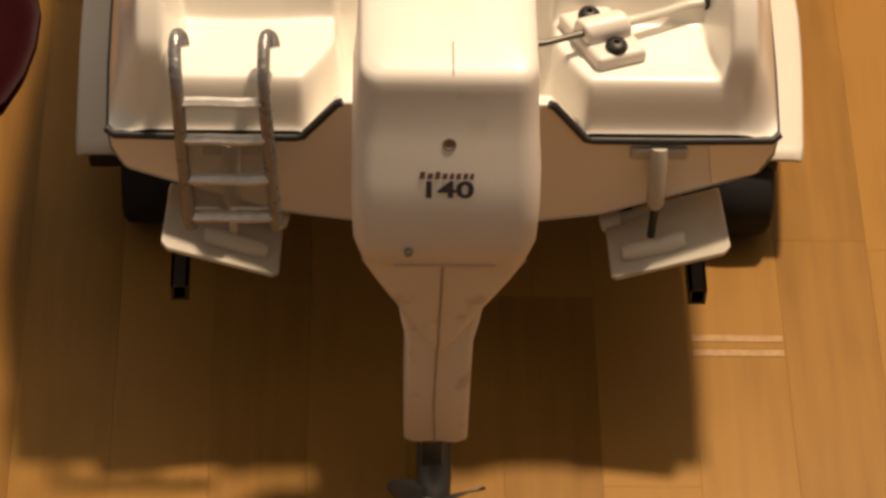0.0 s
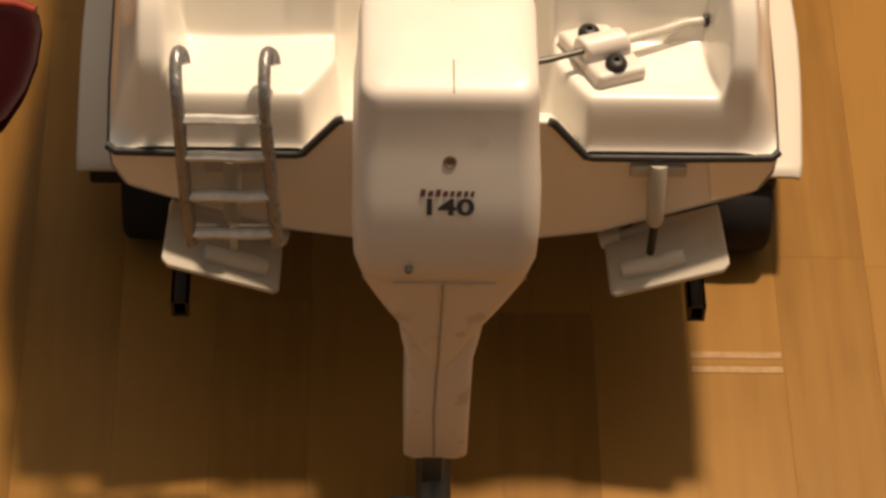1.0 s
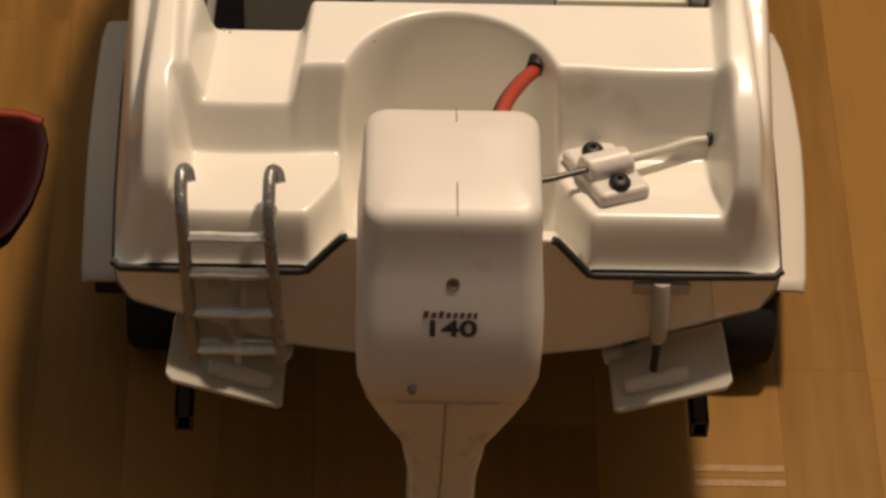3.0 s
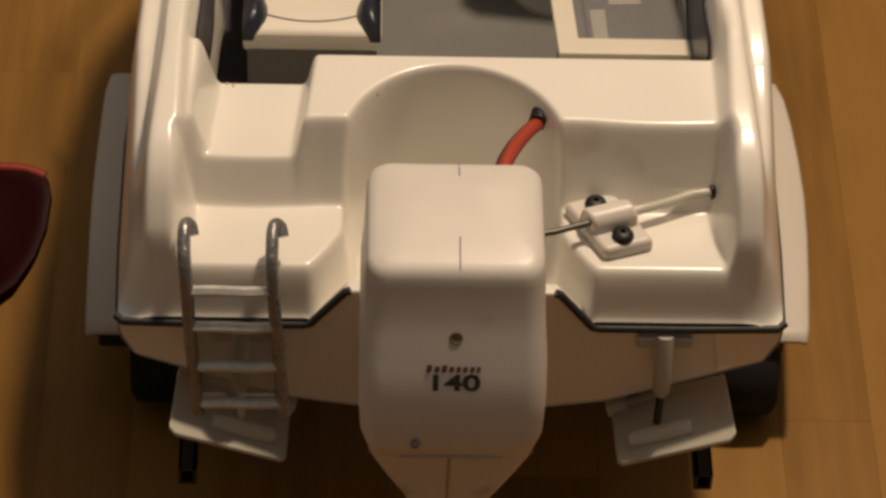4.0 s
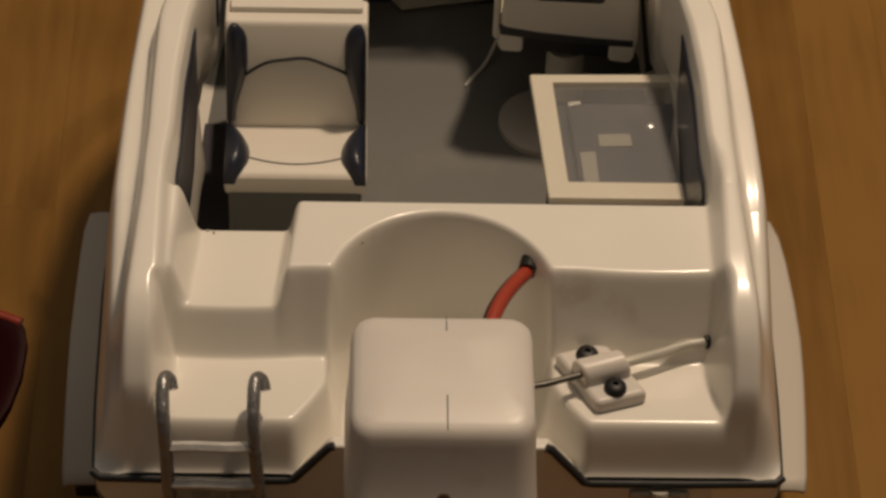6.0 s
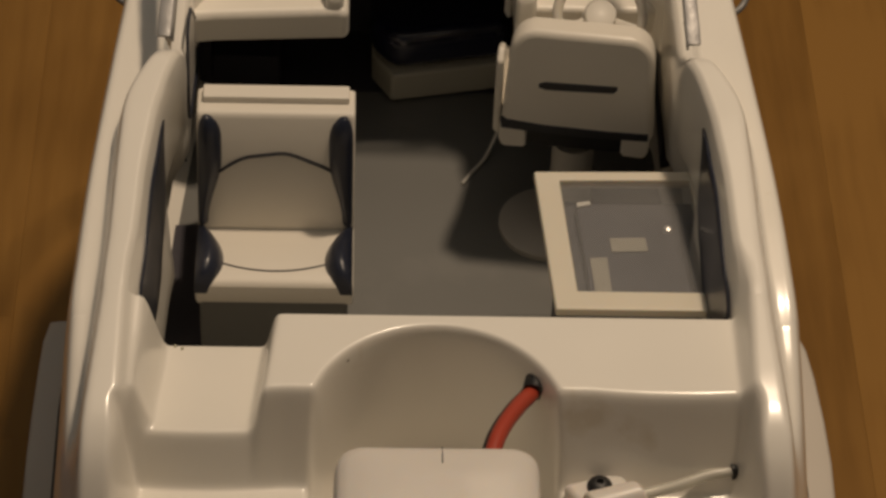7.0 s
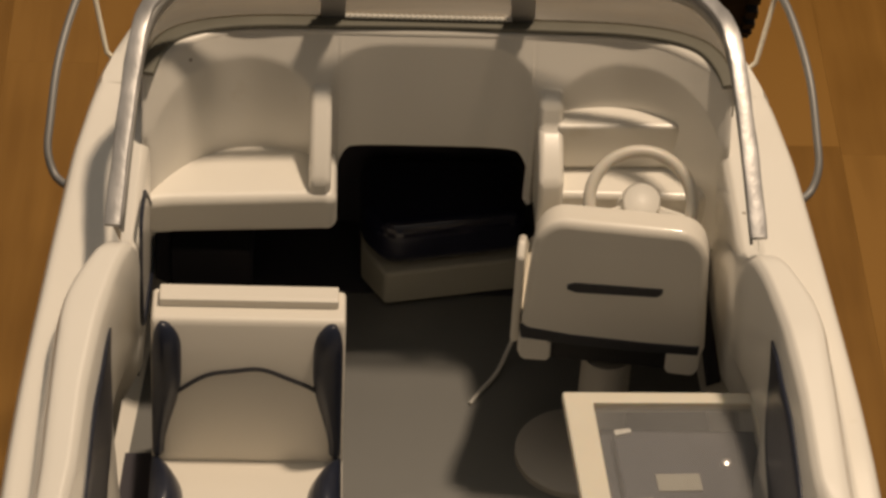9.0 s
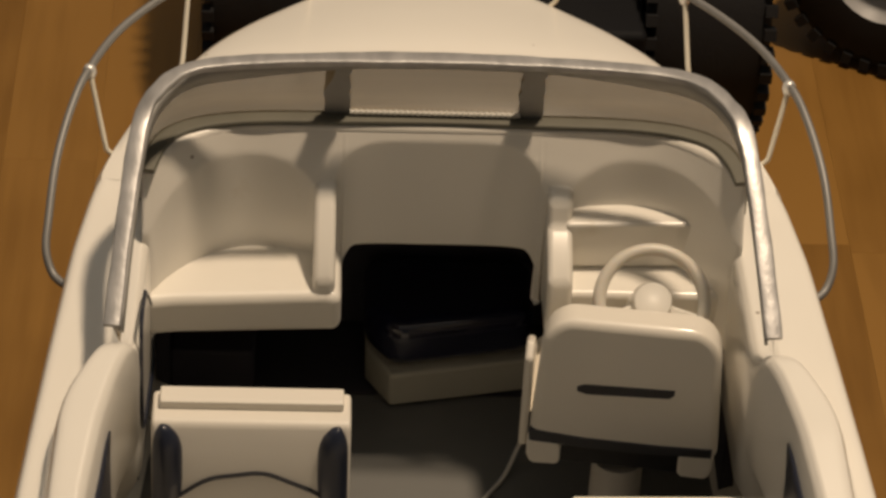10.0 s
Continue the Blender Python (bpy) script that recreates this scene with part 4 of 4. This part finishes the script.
    part("parting_line", tube(bmesh.new(), [(cx + x, -0.692 if abs(x) < .2 else -0.67, 1.462) for x in np.linspace(-0.255, 0.255, 11)], 0.003, 6), paint("grime_faint", (0.55, 0.5, 0.44), 0.7), o)
    part("top_slit", tube(bmesh.new(), [(cx + 0.012, -0.04, 2.10), (cx + 0.012, -0.075, 2.118), (cx + 0.012, -0.12, 2.128)], 0.0016, 6), INK, o)
    part("top_slit", tube(bmesh.new(), [(cx + 0.012, -0.36, 2.112), (cx + 0.012, -0.43, 2.104), (cx + 0.012, -0.478, 2.092)], 0.0016, 6), INK, o)
    # latch bolt and case screw
    part("latch_bolt", turned(bmesh.new(), [(0.0, -0.02), (0.021, -0.02), (0.021, 0.001), (0.017, 0.003), (0.012, -0.001), (0.0, -0.001)], 14, Matrix.Translation((-0.009, -0.5695, 1.8855)) @ Matrix.Rotation(radians(64), 4, "X")), BOLT, o, "small dull bolt head")
    part("case_screw", turned(bmesh.new(), [(0.0, -0.01), (0.014, -0.01), (0.013, 0.008), (0.007, 0.012), (0.0, 0.007)], 12, Matrix.Translation((-0.127, -0.705, 1.54)) @ Matrix.Rotation(radians(85), 4, "X")), PEWTER, o, "small steel cross-head screw")
    # gear case and propeller
    part("gear_case", tube(bmesh.new(), smooth_path([(cx, -0.74, 0.26), (cx, -0.66, 0.26), (cx, -0.5, 0.26), (cx, -0.3, 0.26), (cx, -0.18, 0.26)], 3), [0.035, 0.05, 0.056, 0.058, 0.06, 0.06, 0.06, 0.06, 0.06, 0.055, 0.05, 0.035, 0.01], 14), PROP, o, "dark metal gear case")
    part("strut", prism(bmesh.new(), [(cx - 0.045, -0.60, 0.2), (cx - 0.045, -0.3, 0.2), (cx - 0.045, -0.3, 0.46), (cx - 0.045, -0.62, 0.46)], (0.075, 0, 0)), PROP, o, bevel=0.008)
    part("skeg", prism(bmesh.new(), [(cx - 0.008, -0.5, 0.18), (cx - 0.008, -0.3, 0.18), (cx - 0.008, -0.42, 0.02), (cx - 0.008, -0.5, 0.02)], (0.016, 0, 0)), PROP, o)
    prop = part("propeller", turned(bmesh.new(), [(0.0, -0.03), (0.03, -0.03), (0.036, 0.02), (0.036, 0.08), (0.0, 0.085)], 16, Matrix.Translation((cx - 0.01, -0.76, 0.26)) @ Matrix.Rotation(radians(-90), 4, "X")), STEEL, o, "small metal propeller hub")
    for a in (146, 26, 266):
        d, q = Vector((math.cos(radians(a)), 0, math.sin(radians(a)))), Vector((-math.sin(radians(a)), 0, math.cos(radians(a))))
        rows = []
        for k in range(8):
            f = k / 7
            wd = 0.042 * math.sin(math.pi * (0.12 + 0.8 * f)) ** 0.8
            c = Vector((cx, -0.73, 0.26)) + d * lerp(0.03, 0.185, f)
            tw = radians(lerp(55, 28, f))
            e = q * math.cos(tw) - Vector((0, 1, 0)) * math.sin(tw)
            rows.append([c - e * wd, c - e * wd * 0.3 + Vector((0, 0.004, 0)), c + e * wd * 0.4 + Vector((0, 0.004, 0)), c + e * wd])
        ob = part("blade", skin(bmesh.new(), rows), PROP, prop)
        mm = ob.modifiers.new("thick", "SOLIDIFY")
        mm.thickness = 0.0007
    # clamp bracket to the transom
    part("bracket", box(bmesh.new(), (cx - 0.12, -0.26, 1.0), (cx + 0.12, 0.0, 1.40)), PRINT, o, bevel=0.02)
    # decal: maker's word as a plain bar, power figure as characters
    tilt = Matrix.Translation((-0.012, -0.6385, 1.757)) @ Matrix.Rotation(radians(65), 4, "X")
    for k, (x0, x1) in enumerate(((-0.087, -0.068), (-0.063, -0.044), (-0.040, -0.022), (-0.018, 0.0), (0.004, 0.020), (0.024, 0.041), (0.046, 0.062), (0.066, 0.080))):
        up = 0.016 if k in (0, 2) else 0.006
        part("decal_bar", prism(bmesh.new(), [tilt @ Vector(p) for p in ((x0, 0.036, 0.0), (x1 - 0.003, 0.036, 0.0), (x1, 0.051 + up * 0.5, 0.0), (x0 + 0.004, 0.051 + up * 0.5, 0.0))], tilt.to_3x3() @ Vector((0, 0, 0.004))), MARK, cowl)
    cu = bpy.data.curves.new("figure", "FONT")
    cu.body, cu.size, cu.align_x, cu.align_y, cu.extrude, cu.offset = "140", 0.0074, "CENTER", "CENTER", 0.0001, 0.00020
    txt = new("figure", cu)
    me = bpy.data.meshes.new_from_object(txt.evaluated_get(bpy.context.evaluated_depsgraph_get()))
    bpy.data.objects.remove(txt)
    me.materials.append(INK)
    fig = new("power_figure", me)
    mt = tilt.copy()
    mt.translation = (tilt.translation + tilt.to_3x3() @ Vector((-0.002, -0.002, 0.002))) * D
    fig.matrix_world = mt @ Matrix.Diagonal((1.48, 1.0, 1, 1))
    fig.parent = cowl


MARK = paint("dark_red_print", (0.12, 0.05, 0.055), 0.5, var=0.2, scale=200)
outboard()
WIRE = [(0.296, 0.62, 1.71), (0.282, 0.54, 1.71), (0.24, 0.46, 1.735), (0.193, 0.36, 1.76), (0.16, 0.26, 1.775), (0.138, 0.14, 1.765), (0.11, -0.05, 1.72)]
part_wire = thing("motor_wires", (0.2, 0.4, 1.5), "red and black motor wires curving out of the well", "wire")
part("red_wire", tube(bmesh.new(), smooth_path(WIRE), 0.024, 10), RED, part_wire, "red silicone wire")
part("black_wire", tube(bmesh.new(), smooth_path([(x - 0.012, y + 0.012, z - 0.022) for x, y, z in WIRE]), 0.022, 10), BLACK, part_wire, "black silicone wire")
part("cable_grommet", tube(bmesh.new(), [(0.282, 0.525, 1.718), (0.30, 0.60, 1.722)], 0.034, 14), BLACK, boat)


def steering_link():
    k = thing("steering_bracket", (0.52, 0.25, 1.5), "white printed steering cable clamp screwed to the platform", "bracket")
    u, v, c = Vector((0.95, 0.31, 0)), Vector((0.507, -0.862, 0)), Vector((0.515, 0.243, 1.486))
    part("clamp_foot", prism(bmesh.new(), [c + u * i * 0.088 + v * j * 0.128 for i, j in ((-1, 1), (1, 1), (1, -1), (-1, -1))], (0, 0, 0.064)), PRINT, k, bevel=0.02, seg=4)
    prof = [(-0.052, 0.05), (-0.05, 0.09), (-0.04, 0.118), (-0.02, 0.132), (0.012, 0.134), (0.034, 0.122), (0.046, 0.098), (0.05, 0.05)]
    part("clamp_saddle", prism(bmesh.new(), [c - u * 0.078 + v * a + Vector((0, 0, 0.94 * z)) for a, z in prof], u * 0.156), PRINT, k, "smooth printed clamp saddle", bevel=0.014, seg=3)
    for x, y in ((0.473, 0.313), (0.556, 0.172)):
        part("screw", turned(bmesh.new(), [(0.0, 1.54), (0.037, 1.548), (0.037, 1.556), (0.034, 1.564), (0.026, 1.571), (0.014, 1.575), (0.0105, 1.575), (0.009, 1.562), (0.0, 1.562)], 20, Matrix.Translation((x, y, 0))), BLACK, k, "black button-head hex screw")
    t = thing("steering_cable", (0.7, 0.35, 1.5), "pale plastic cable tube with steel rod to the motor", "cable")
    part("tube", tube(bmesh.new(), smooth_path([(0.55, 0.255, 1.572), (0.60, 0.27, 1.57), (0.70, 0.31, 1.565), (0.79, 0.35, 1.565), (0.845, 0.363, 1.565), (0.885, 0.378, 1.565)]), 0.017, 10), TUBE, t, "clear pale plastic tube")
    part("rod", tube(bmesh.new(), [(0.22, 0.14, 1.575), (0.33, 0.165, 1.575), (0.44, 0.205, 1.575), (0.47, 0.22, 1.575)], 0.011, 8), PROP, t, "dark twisted steel rod")
    part("cable_hole", tube(bmesh.new(), [(0.853, 0.365, 1.565), (0.90, 0.385, 1.565)], 0.026, 14), BLACK, boat)


steering_link()


# ---- ladder, trim tabs ----
def ladder():
    o = thing("boarding_ladder", (-0.72, 0.0, 1.3), "silver painted model boarding ladder hooked on the swim platform", "ladder")
    for hook in ([(-0.846, 0.10, 1.575), (-0.853, 0.125, 1.592), (-0.866, 0.125, 1.605), (-0.872, 0.095, 1.61), (-0.872, 0.05, 1.59), (-0.868, -0.005, 1.555), (-0.862, -0.04, 1.49), (-0.856, -0.08, 1.36), (-0.846, -0.12, 1.21), (-0.836, -0.16, 1.07), (-0.83, -0.17, 1.03)],
                 [(-0.556, 0.10, 1.575), (-0.563, 0.125, 1.592), (-0.578, 0.125, 1.605), (-0.586, 0.095, 1.61), (-0.588, 0.05, 1.59), (-0.588, -0.005, 1.555), (-0.584, -0.04, 1.49), (-0.574, -0.08, 1.36), (-0.562, -0.12, 1.21), (-0.552, -0.16, 1.07), (-0.546, -0.17, 1.03)]):
        hook = [(x, y, z + 0.03 * ss(1.45, 1.6, z)) for x, y, z in hook]
        part("rail", tube(bmesh.new(), smooth_path(hook, 5), 0.0215, 10), PEWTER, o)
    for z, y, xl, xr in ((1.49, -0.04, -0.855, -0.59), (1.36, -0.08, -0.85, -0.58), (1.21, -0.12, -0.84, -0.568), (1.07, -0.16, -0.83, -0.556)):
        # rungs paler than the rails: highlights on their tops put into the colour
        part("rung", tube(bmesh.new(), [(xl, y, z), (lerp(xl, xr, 0.3), y, z + 0.003), (lerp(xl, xr, 0.7), y, z - 0.002), (xr, y, z + 0.004)], 0.0185, 6), ALU, o)
    part("back_plate", prism(bmesh.new(), [(-0.84, -0.075, 1.34), (-0.565, -0.075, 1.34), (-0.55, -0.14, 1.08), (-0.825, -0.14, 1.08)], (0, 0.012, 0.004)), HAZE, o, "clear smoky plastic plate behind the rungs").visible_shadow = False


ladder()


def trim_tab(s):
    o = thing("trim_tab", (s * 0.74, -0.1, 0.95), "milky plastic trim tab hinged under the transom", "trim tab", "trim tabs on the transom")
    tuck = Matrix.Translation((0.02 if s < 0 else 0.012, 0.10, -0.11)) @ Matrix.Diagonal((1.017, 1, 1, 1))
    quad = [(s * 0.92, 0.0, 1.03), (s * 0.545, -0.005, 0.87), (s * 0.556, -0.25, 0.865), (s * 0.575, -0.265, 0.87), (s * 0.92, -0.27, 1.01), (s * 0.94, -0.25, 1.025)]
    part("plate", prism(bmesh.new(), [tuck @ Vector(p) for p in quad], (0, 0, 0.022)), TAB, o, bevel=0.008)
    bar = [tuck @ Vector((s * lerp(0.60, 0.80, k / 8), -0.185, lerp(0.918, 1.0, k / 8))) for k in range(9)]
    part("pad", tube(bmesh.new(), bar, [0.026, 0.031, 0.032, 0.032, 0.032, 0.032, 0.032, 0.031, 0.026], 12), CREAM, o, "raised milky white bar")
    c = s * 0.715 + (0.018 if s < 0 else -0.006)
    part("cylinder", tube(bmesh.new(), [(c, -0.012, 1.27), (c, -0.03, 1.22), (c, -0.058, 1.11), (c, -0.070, 1.06), (c, -0.074, 1.04)], [0.030, 0.031, 0.031, 0.030, 0.020], 14), TAB, o, "milky white actuator cylinder")
    part("rod", tube(bmesh.new(), [(c, -0.074, 1.045), (c, -0.06, 0.88)], 0.014, 8), BLACK if s > 0 else CREAM, o, "dark actuator rod" if s > 0 else "")
    part("mount", box(bmesh.new(), (c - 0.095, -0.022, 1.215), (c + 0.095, 0.0, 1.262)), TAB, o, bevel=0.008)
    part("hinge", tube(bmesh.new(), [tuck @ Vector((s * 0.55, -0.012, 0.888)), tuck @ Vector((s * 0.92, -0.006, 1.03))], 0.022, 8), TAB, o)
    part("hinge_end", tube(bmesh.new(), [tuck @ Vector((s * 0.535, -0.016, 0.882)), tuck @ Vector((s * 0.60, -0.015, 0.908))], 0.03, 10), CREAM, o, "stained white hinge knuckle")


for s in (-1, 1):
    trim_tab(s)


# ---- trailer ----
def tyre(parent, at, radius, width, axis, knobs, hubmat, rim=0.55):
    """A wheel with its tyre, tread blocks and rim; axis is the direction of the axle."""
    m = Matrix.Translation(at) @ Vector(axis).to_track_quat("Z", "Y").to_matrix().to_4x4()
    w, r = width / 2, radius
    t = part("tyre", turned(bmesh.new(), [(r * rim, -w * 0.9), (r * 0.85, -w), (r * 0.96, -w * 0.85), (r * 0.99, 0), (r * 0.96, w * 0.85), (r * 0.85, w), (r * rim, w * 0.9), (r * rim * 0.95, 0.0)], 40, m), RUBBER, parent, "black rubber tyre")
    bm = bmesh.new()
    if not knobs:
        box(bm, (-0.02, -0.02, -0.02), (0.02, 0.02, 0.02), m)
    for k in range(knobs):
        for side in (-1, 1):
            a = 2 * math.pi * (k + 0.25 * side) / knobs
            q = m @ Matrix.Rotation(a, 4, "Z")
            box(bm, (r * 0.90, -r * 1.5 / knobs, w * 0.84 if side > 0 else -w * 1.03), (r * 1.012, r * 1.5 / knobs, w * 1.03 if side > 0 else -w * 0.84), q)
    tagged(part("tread" if knobs else "hub_cap", bm, RUBBER, t, bevel=0.0, smooth=False), kind="stuff" if knobs else "")
    part("rim", turned(bmesh.new(), [(0.0, -w * 0.5), (r * rim * 0.3, -w * 0.55), (r * rim * 0.8, -w * 0.4), (r * rim, -w * 0.9), (r * rim, w * 0.9), (r * rim * 0.8, w * 0.4), (r * rim * 0.3, w * 0.55), (0.0, w * 0.5)], 28, m), hubmat, parent, "round wheel rim")


def trailer():
    o = thing("boat_trailer", (0, 1.6, 0.0), "black two-wheel model boat trailer with pale fenders under the boat", "boat trailer")
    for s in (-1, 1):
        # fender: an arched sheet with a hanging flank
        rows = []
        out = 1.335 if s > 0 else 1.295
        for y, z, dx, bow in ((0.685, 0.436, 0.0, 0.0), (0.75, 0.44, 0.002, 0.012), (1.0, 0.45, 0.003, 0.04), (1.2, 0.452, 0.004, 0.058), (1.4, 0.452, 0.004, 0.068), (1.6, 0.45, 0.003, 0.062), (1.8, 0.446, 0.003, 0.044), (1.94, 0.44, 0.004, 0.02), (2.04, 0.425, -0.005, 0.0), (2.07, 0.395, -0.02, -0.015)):
            x = out + dx + (0.65 * bow if s > 0 else 0.25 * bow)
            rows.append([(s * 0.93, y, z), (s * (x - 0.03), y, z - 0.004), (s * (x - 0.01), y, z - 0.008), (s * x, y, z - 0.012)])
        ob = part("fender", skin(bmesh.new(), rows), SHEET, o, "pale plastic sheet fender")
        mm = ob.modifiers.new("thick", "SOLIDIFY")
        mm.thickness, mm.offset = 0.0018, 1
        tyre(o, (1.125 if s > 0 else -1.02, 0.79 if s > 0 else 0.82, 0.205), 0.205, 0.25, (1, 0, 0), 0, BLACK)
        tyre(o, (1.11 if s > 0 else -1.02, 1.57, 0.205), 0.205, 0.25, (1, 0, 0), 0, BLACK)
        # frame rail: square tube with an open end
        bm = bmesh.new()
        x = s * 0.885
        e = 0.030
        for lo, hi in (((x - e, -0.13, 0.60), (x - e + 0.01, 2.8, 0.68)), ((x + e - 0.01, -0.13, 0.60), (x + e, 2.8, 0.68)), ((x - e, -0.13, 0.60), (x + e, 2.8, 0.61)), ((x - e, -0.13, 0.67), (x + e, 2.8, 0.68))):
            box(bm, lo, hi)
        part("frame_rail", bm, BLACK, o, "black square tube with an open end", smooth=False)
        part("bunk", box(bmesh.new(), (s * 0.60 - 0.06, 0.1, 0.82), (s * 0.60 + 0.06, 3.0, 0.905)), BLACK, o)
        for y in (0.6, 2.4):
            part("bunk_post", box(bmesh.new(), (s * 0.60 - 0.03, y - 0.03, 0.62), (s * 0.60 + 0.03, y + 0.03, 0.83)), BLACK, o)
        part("lamp_bar", box(bmesh.new(), (min(s * 1.02, s * 1.26), 0.70, 0.345), (max(s * 1.02, s * 1.26), 0.77, 0.41)), BLACK, o, "black rear lamp housing", bevel=0.012)
    for y in (0.6, 1.29, 2.4):
        part("cross_beam", box(bmesh.new(), (-0.95, y - 0.035, 0.585), (0.95, y + 0.035, 0.655)), BLACK, o)
    for y in (0.755, 1.57):
        part("axle", tube(bmesh.new(), [(-1.05, y, 0.205), (1.05, y, 0.205)], 0.03, 10), BLACK, o)
        for s in (-1, 1):
            part("axle_hanger", box(bmesh.new(), (s * 0.885 - 0.025, y - 0.03, 0.20), (s * 0.885 + 0.025, y + 0.03, 0.62)), BLACK, o)
    part("drawbar", box(bmesh.new(), (-0.04, 3.2, 0.585), (0.04, 5.0, 0.665)), BLACK, o)
    for s in (-1, 1):
        part("frame_arm", prism(bmesh.new(), [(s * 0.855, 2.78, 0.6), (s * 0.915, 2.78, 0.6), (s * 0.05, 3.7, 0.6), (0.0, 3.62, 0.6)], (0, 0, 0.07)), BLACK, o)


trailer()


# ---- other models near by ----
def tow_truck():
    o = thing("model_truck", (0.3, 6.4, 0.0), "black model off-road truck with large knobbly tyres", "model truck")
    for x, y in ((1.08, 5.50), (-0.52, 5.75), (1.15, 8.4), (-0.50, 8.4)):
        tyre(o, (x, y, 0.55), 0.53, 0.46, (1, 0, 0), 38, HUB, 0.5)
    part("chassis", box(bmesh.new(), (-0.2, 4.95, 0.5), (0.85, 9.0, 0.72)), TRUCKBLACK, o, bevel=0.03)
    part("body", box(bmesh.new(), (-0.35, 5.4, 0.8), (1.0, 8.9, 1.2)), TRUCKBLACK, o, "dark truck body", bevel=0.08)
    part("rear_bumper", box(bmesh.new(), (-0.2, 4.85, 0.42), (0.85, 5.0, 0.6)), TRUCKBLACK, o, bevel=0.03)
    for y in (5.45, 8.4):
        part("axle", tube(bmesh.new(), [(-0.46, y, 0.55), (1.10, y, 0.55)], 0.06, 10), TRUCKBLACK, o)


tow_truck()


def side_truck():
    o = thing("model_buggy", (2.2, 6.3, 0.0), "dark model buggy with knobbly tyres and pale rims", "model buggy")
    tyre(o, (1.92, 5.92, 0.46), 0.44, 0.36, (-0.45, -0.9, 0.0), 34, HUB, 0.5)
    tyre(o, (2.75, 5.52, 0.46), 0.40, 0.46, (-0.45, -0.9, 0.0), 34, HUB, 0.5)
    part("chassis", prism(bmesh.new(), [(1.95, 6.05, 0.4), (2.85, 5.6, 0.4), (3.7, 7.6, 0.4), (2.8, 8.0, 0.4)], (0, 0, 0.4)), TRUCKBLACK, o, bevel=0.05)


side_truck()


def red_model():
    """Tail of another model beside the boat: a dark red rounded shell, light on its upper rim put into colour."""
    o = thing("red_model_car", (-2.2, 0.7, 0.0), "glossy dark red model car body standing beside the trailer", "model car")
    plan = [(-2.1, 0.12), (-1.75, 0.20), (-1.60, 0.27), (-1.50, 0.38), (-1.44, 0.52), (-1.41, 0.66), (-1.40, 0.82), (-1.415, 0.91), (-1.45, 0.955), (-1.6, 0.975), (-2.1, 0.99)]
    plan = [(x, 0.985 - 0.80 * (0.985 - y)) for x, y in plan]
    rows = []
    for f, d in ((0.40, -0.20), (0.80, -0.15), (0.95, -0.08), (1.0, -0.02), (0.99, 0.0), (0.93, 0.008), (0.86, -0.01), (0.5, -0.02), (0.1, -0.02)):
        rows.append([(lerp(-1.9, x, f), lerp(0.7, y, f), 0.80 + 0.22 * lerp(0.7, y, f) + d) for x, y in plan])
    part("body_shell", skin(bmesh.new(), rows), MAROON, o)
    # lit edge of the shell, done as a brighter orange-red tube
    part("upper_rim", tube(bmesh.new(), [(-1.43, 0.94, 0.995), (-1.5, 0.965, 1.005), (-1.8, 0.98, 1.015), (-2.1, 0.985, 1.02)], 0.022, 8), ORANGE, o, "upper edge with the light on it put into orange-red")
    part("chassis", box(bmesh.new(), (-2.1, 0.65, 0.0), (-1.7, 0.9, 0.85)), BLACK, o)


red_model()


# ---- floor strips ----
def floor_strips():
    w, gap = 0.347, 0.0004
    meshes = {}
    rng = random.Random(5)
    for c in range(-10, 14):
        x0 = 0.937 + (c - 0) * w
        y = -4.0 + rng.uniform(0, 2.0)
        if c == 0:
            y = 0.155 - 4.0
        while y < 14.0:
            length = rng.choice((3.2, 4.0, 4.8))
            if c == 0:
                length = 4.0
            if length not in meshes:
                bm = bmesh.new()
                box(bm, (gap / 2 * D, gap / 2 * D, -0.004), ((w - gap / 2) * D, (length - gap / 2) * D, 0.0))
                bmesh.ops.bevel(bm, geom=[e for e in bm.edges if all(v.co.z > -0.001 for v in e.verts)], offset=0.00006, segments=1, affect="EDGES")
                me = bpy.data.meshes.new("plank")
                bm.to_mesh(me)
                bm.free()
                me.materials.append(WOOD)
                meshes[length] = me
            ob = new("plank", meshes[length])
            ob.location = (x0 * D, y * D, 0)
            ob.parent = FLOOR
            y += length


floor_strips()
# glint on the worn end joint, put into two pale raised lines
JOINT = paint("pale_joint_glint", (0.37, 0.215, 0.085), 0.4, var=0.4, scale=400)
for y in (0.118, 0.185):
    part("worn_joint_glint", box(bmesh.new(), (0.945, y, -0.002), (1.278, y + 0.03, 0.003)), JOINT, FLOOR, "glint of a worn end joint between strips, put into pale colour", smooth=False)


# ---- crumbs of dry glue on the notch's front edge ----
crumbs = thing("glue_crumbs", (-0.79, 0.738, 1.66), "tiny greenish crumbs of dry glue on the notch edge", "crumbs", kind="stuff")
rng = random.Random(11)
bm = bmesh.new()
for _ in range(7):
    c = Vector((rng.gauss(-0.79, 0.02), rng.gauss(0.738, 0.008), 1.663))
    r = rng.uniform(0.003, 0.006)
    turned(bm, [(r * 0.5, -r), (r, 0.0), (r * 0.6, r * rng.uniform(0.6, 1.2))], 5, Matrix.Translation(c))
part("crumb", bm, paint("dry_glue", (0.6, 0.58, 0.45), 0.6, var=0.2, scale=300), crumbs)
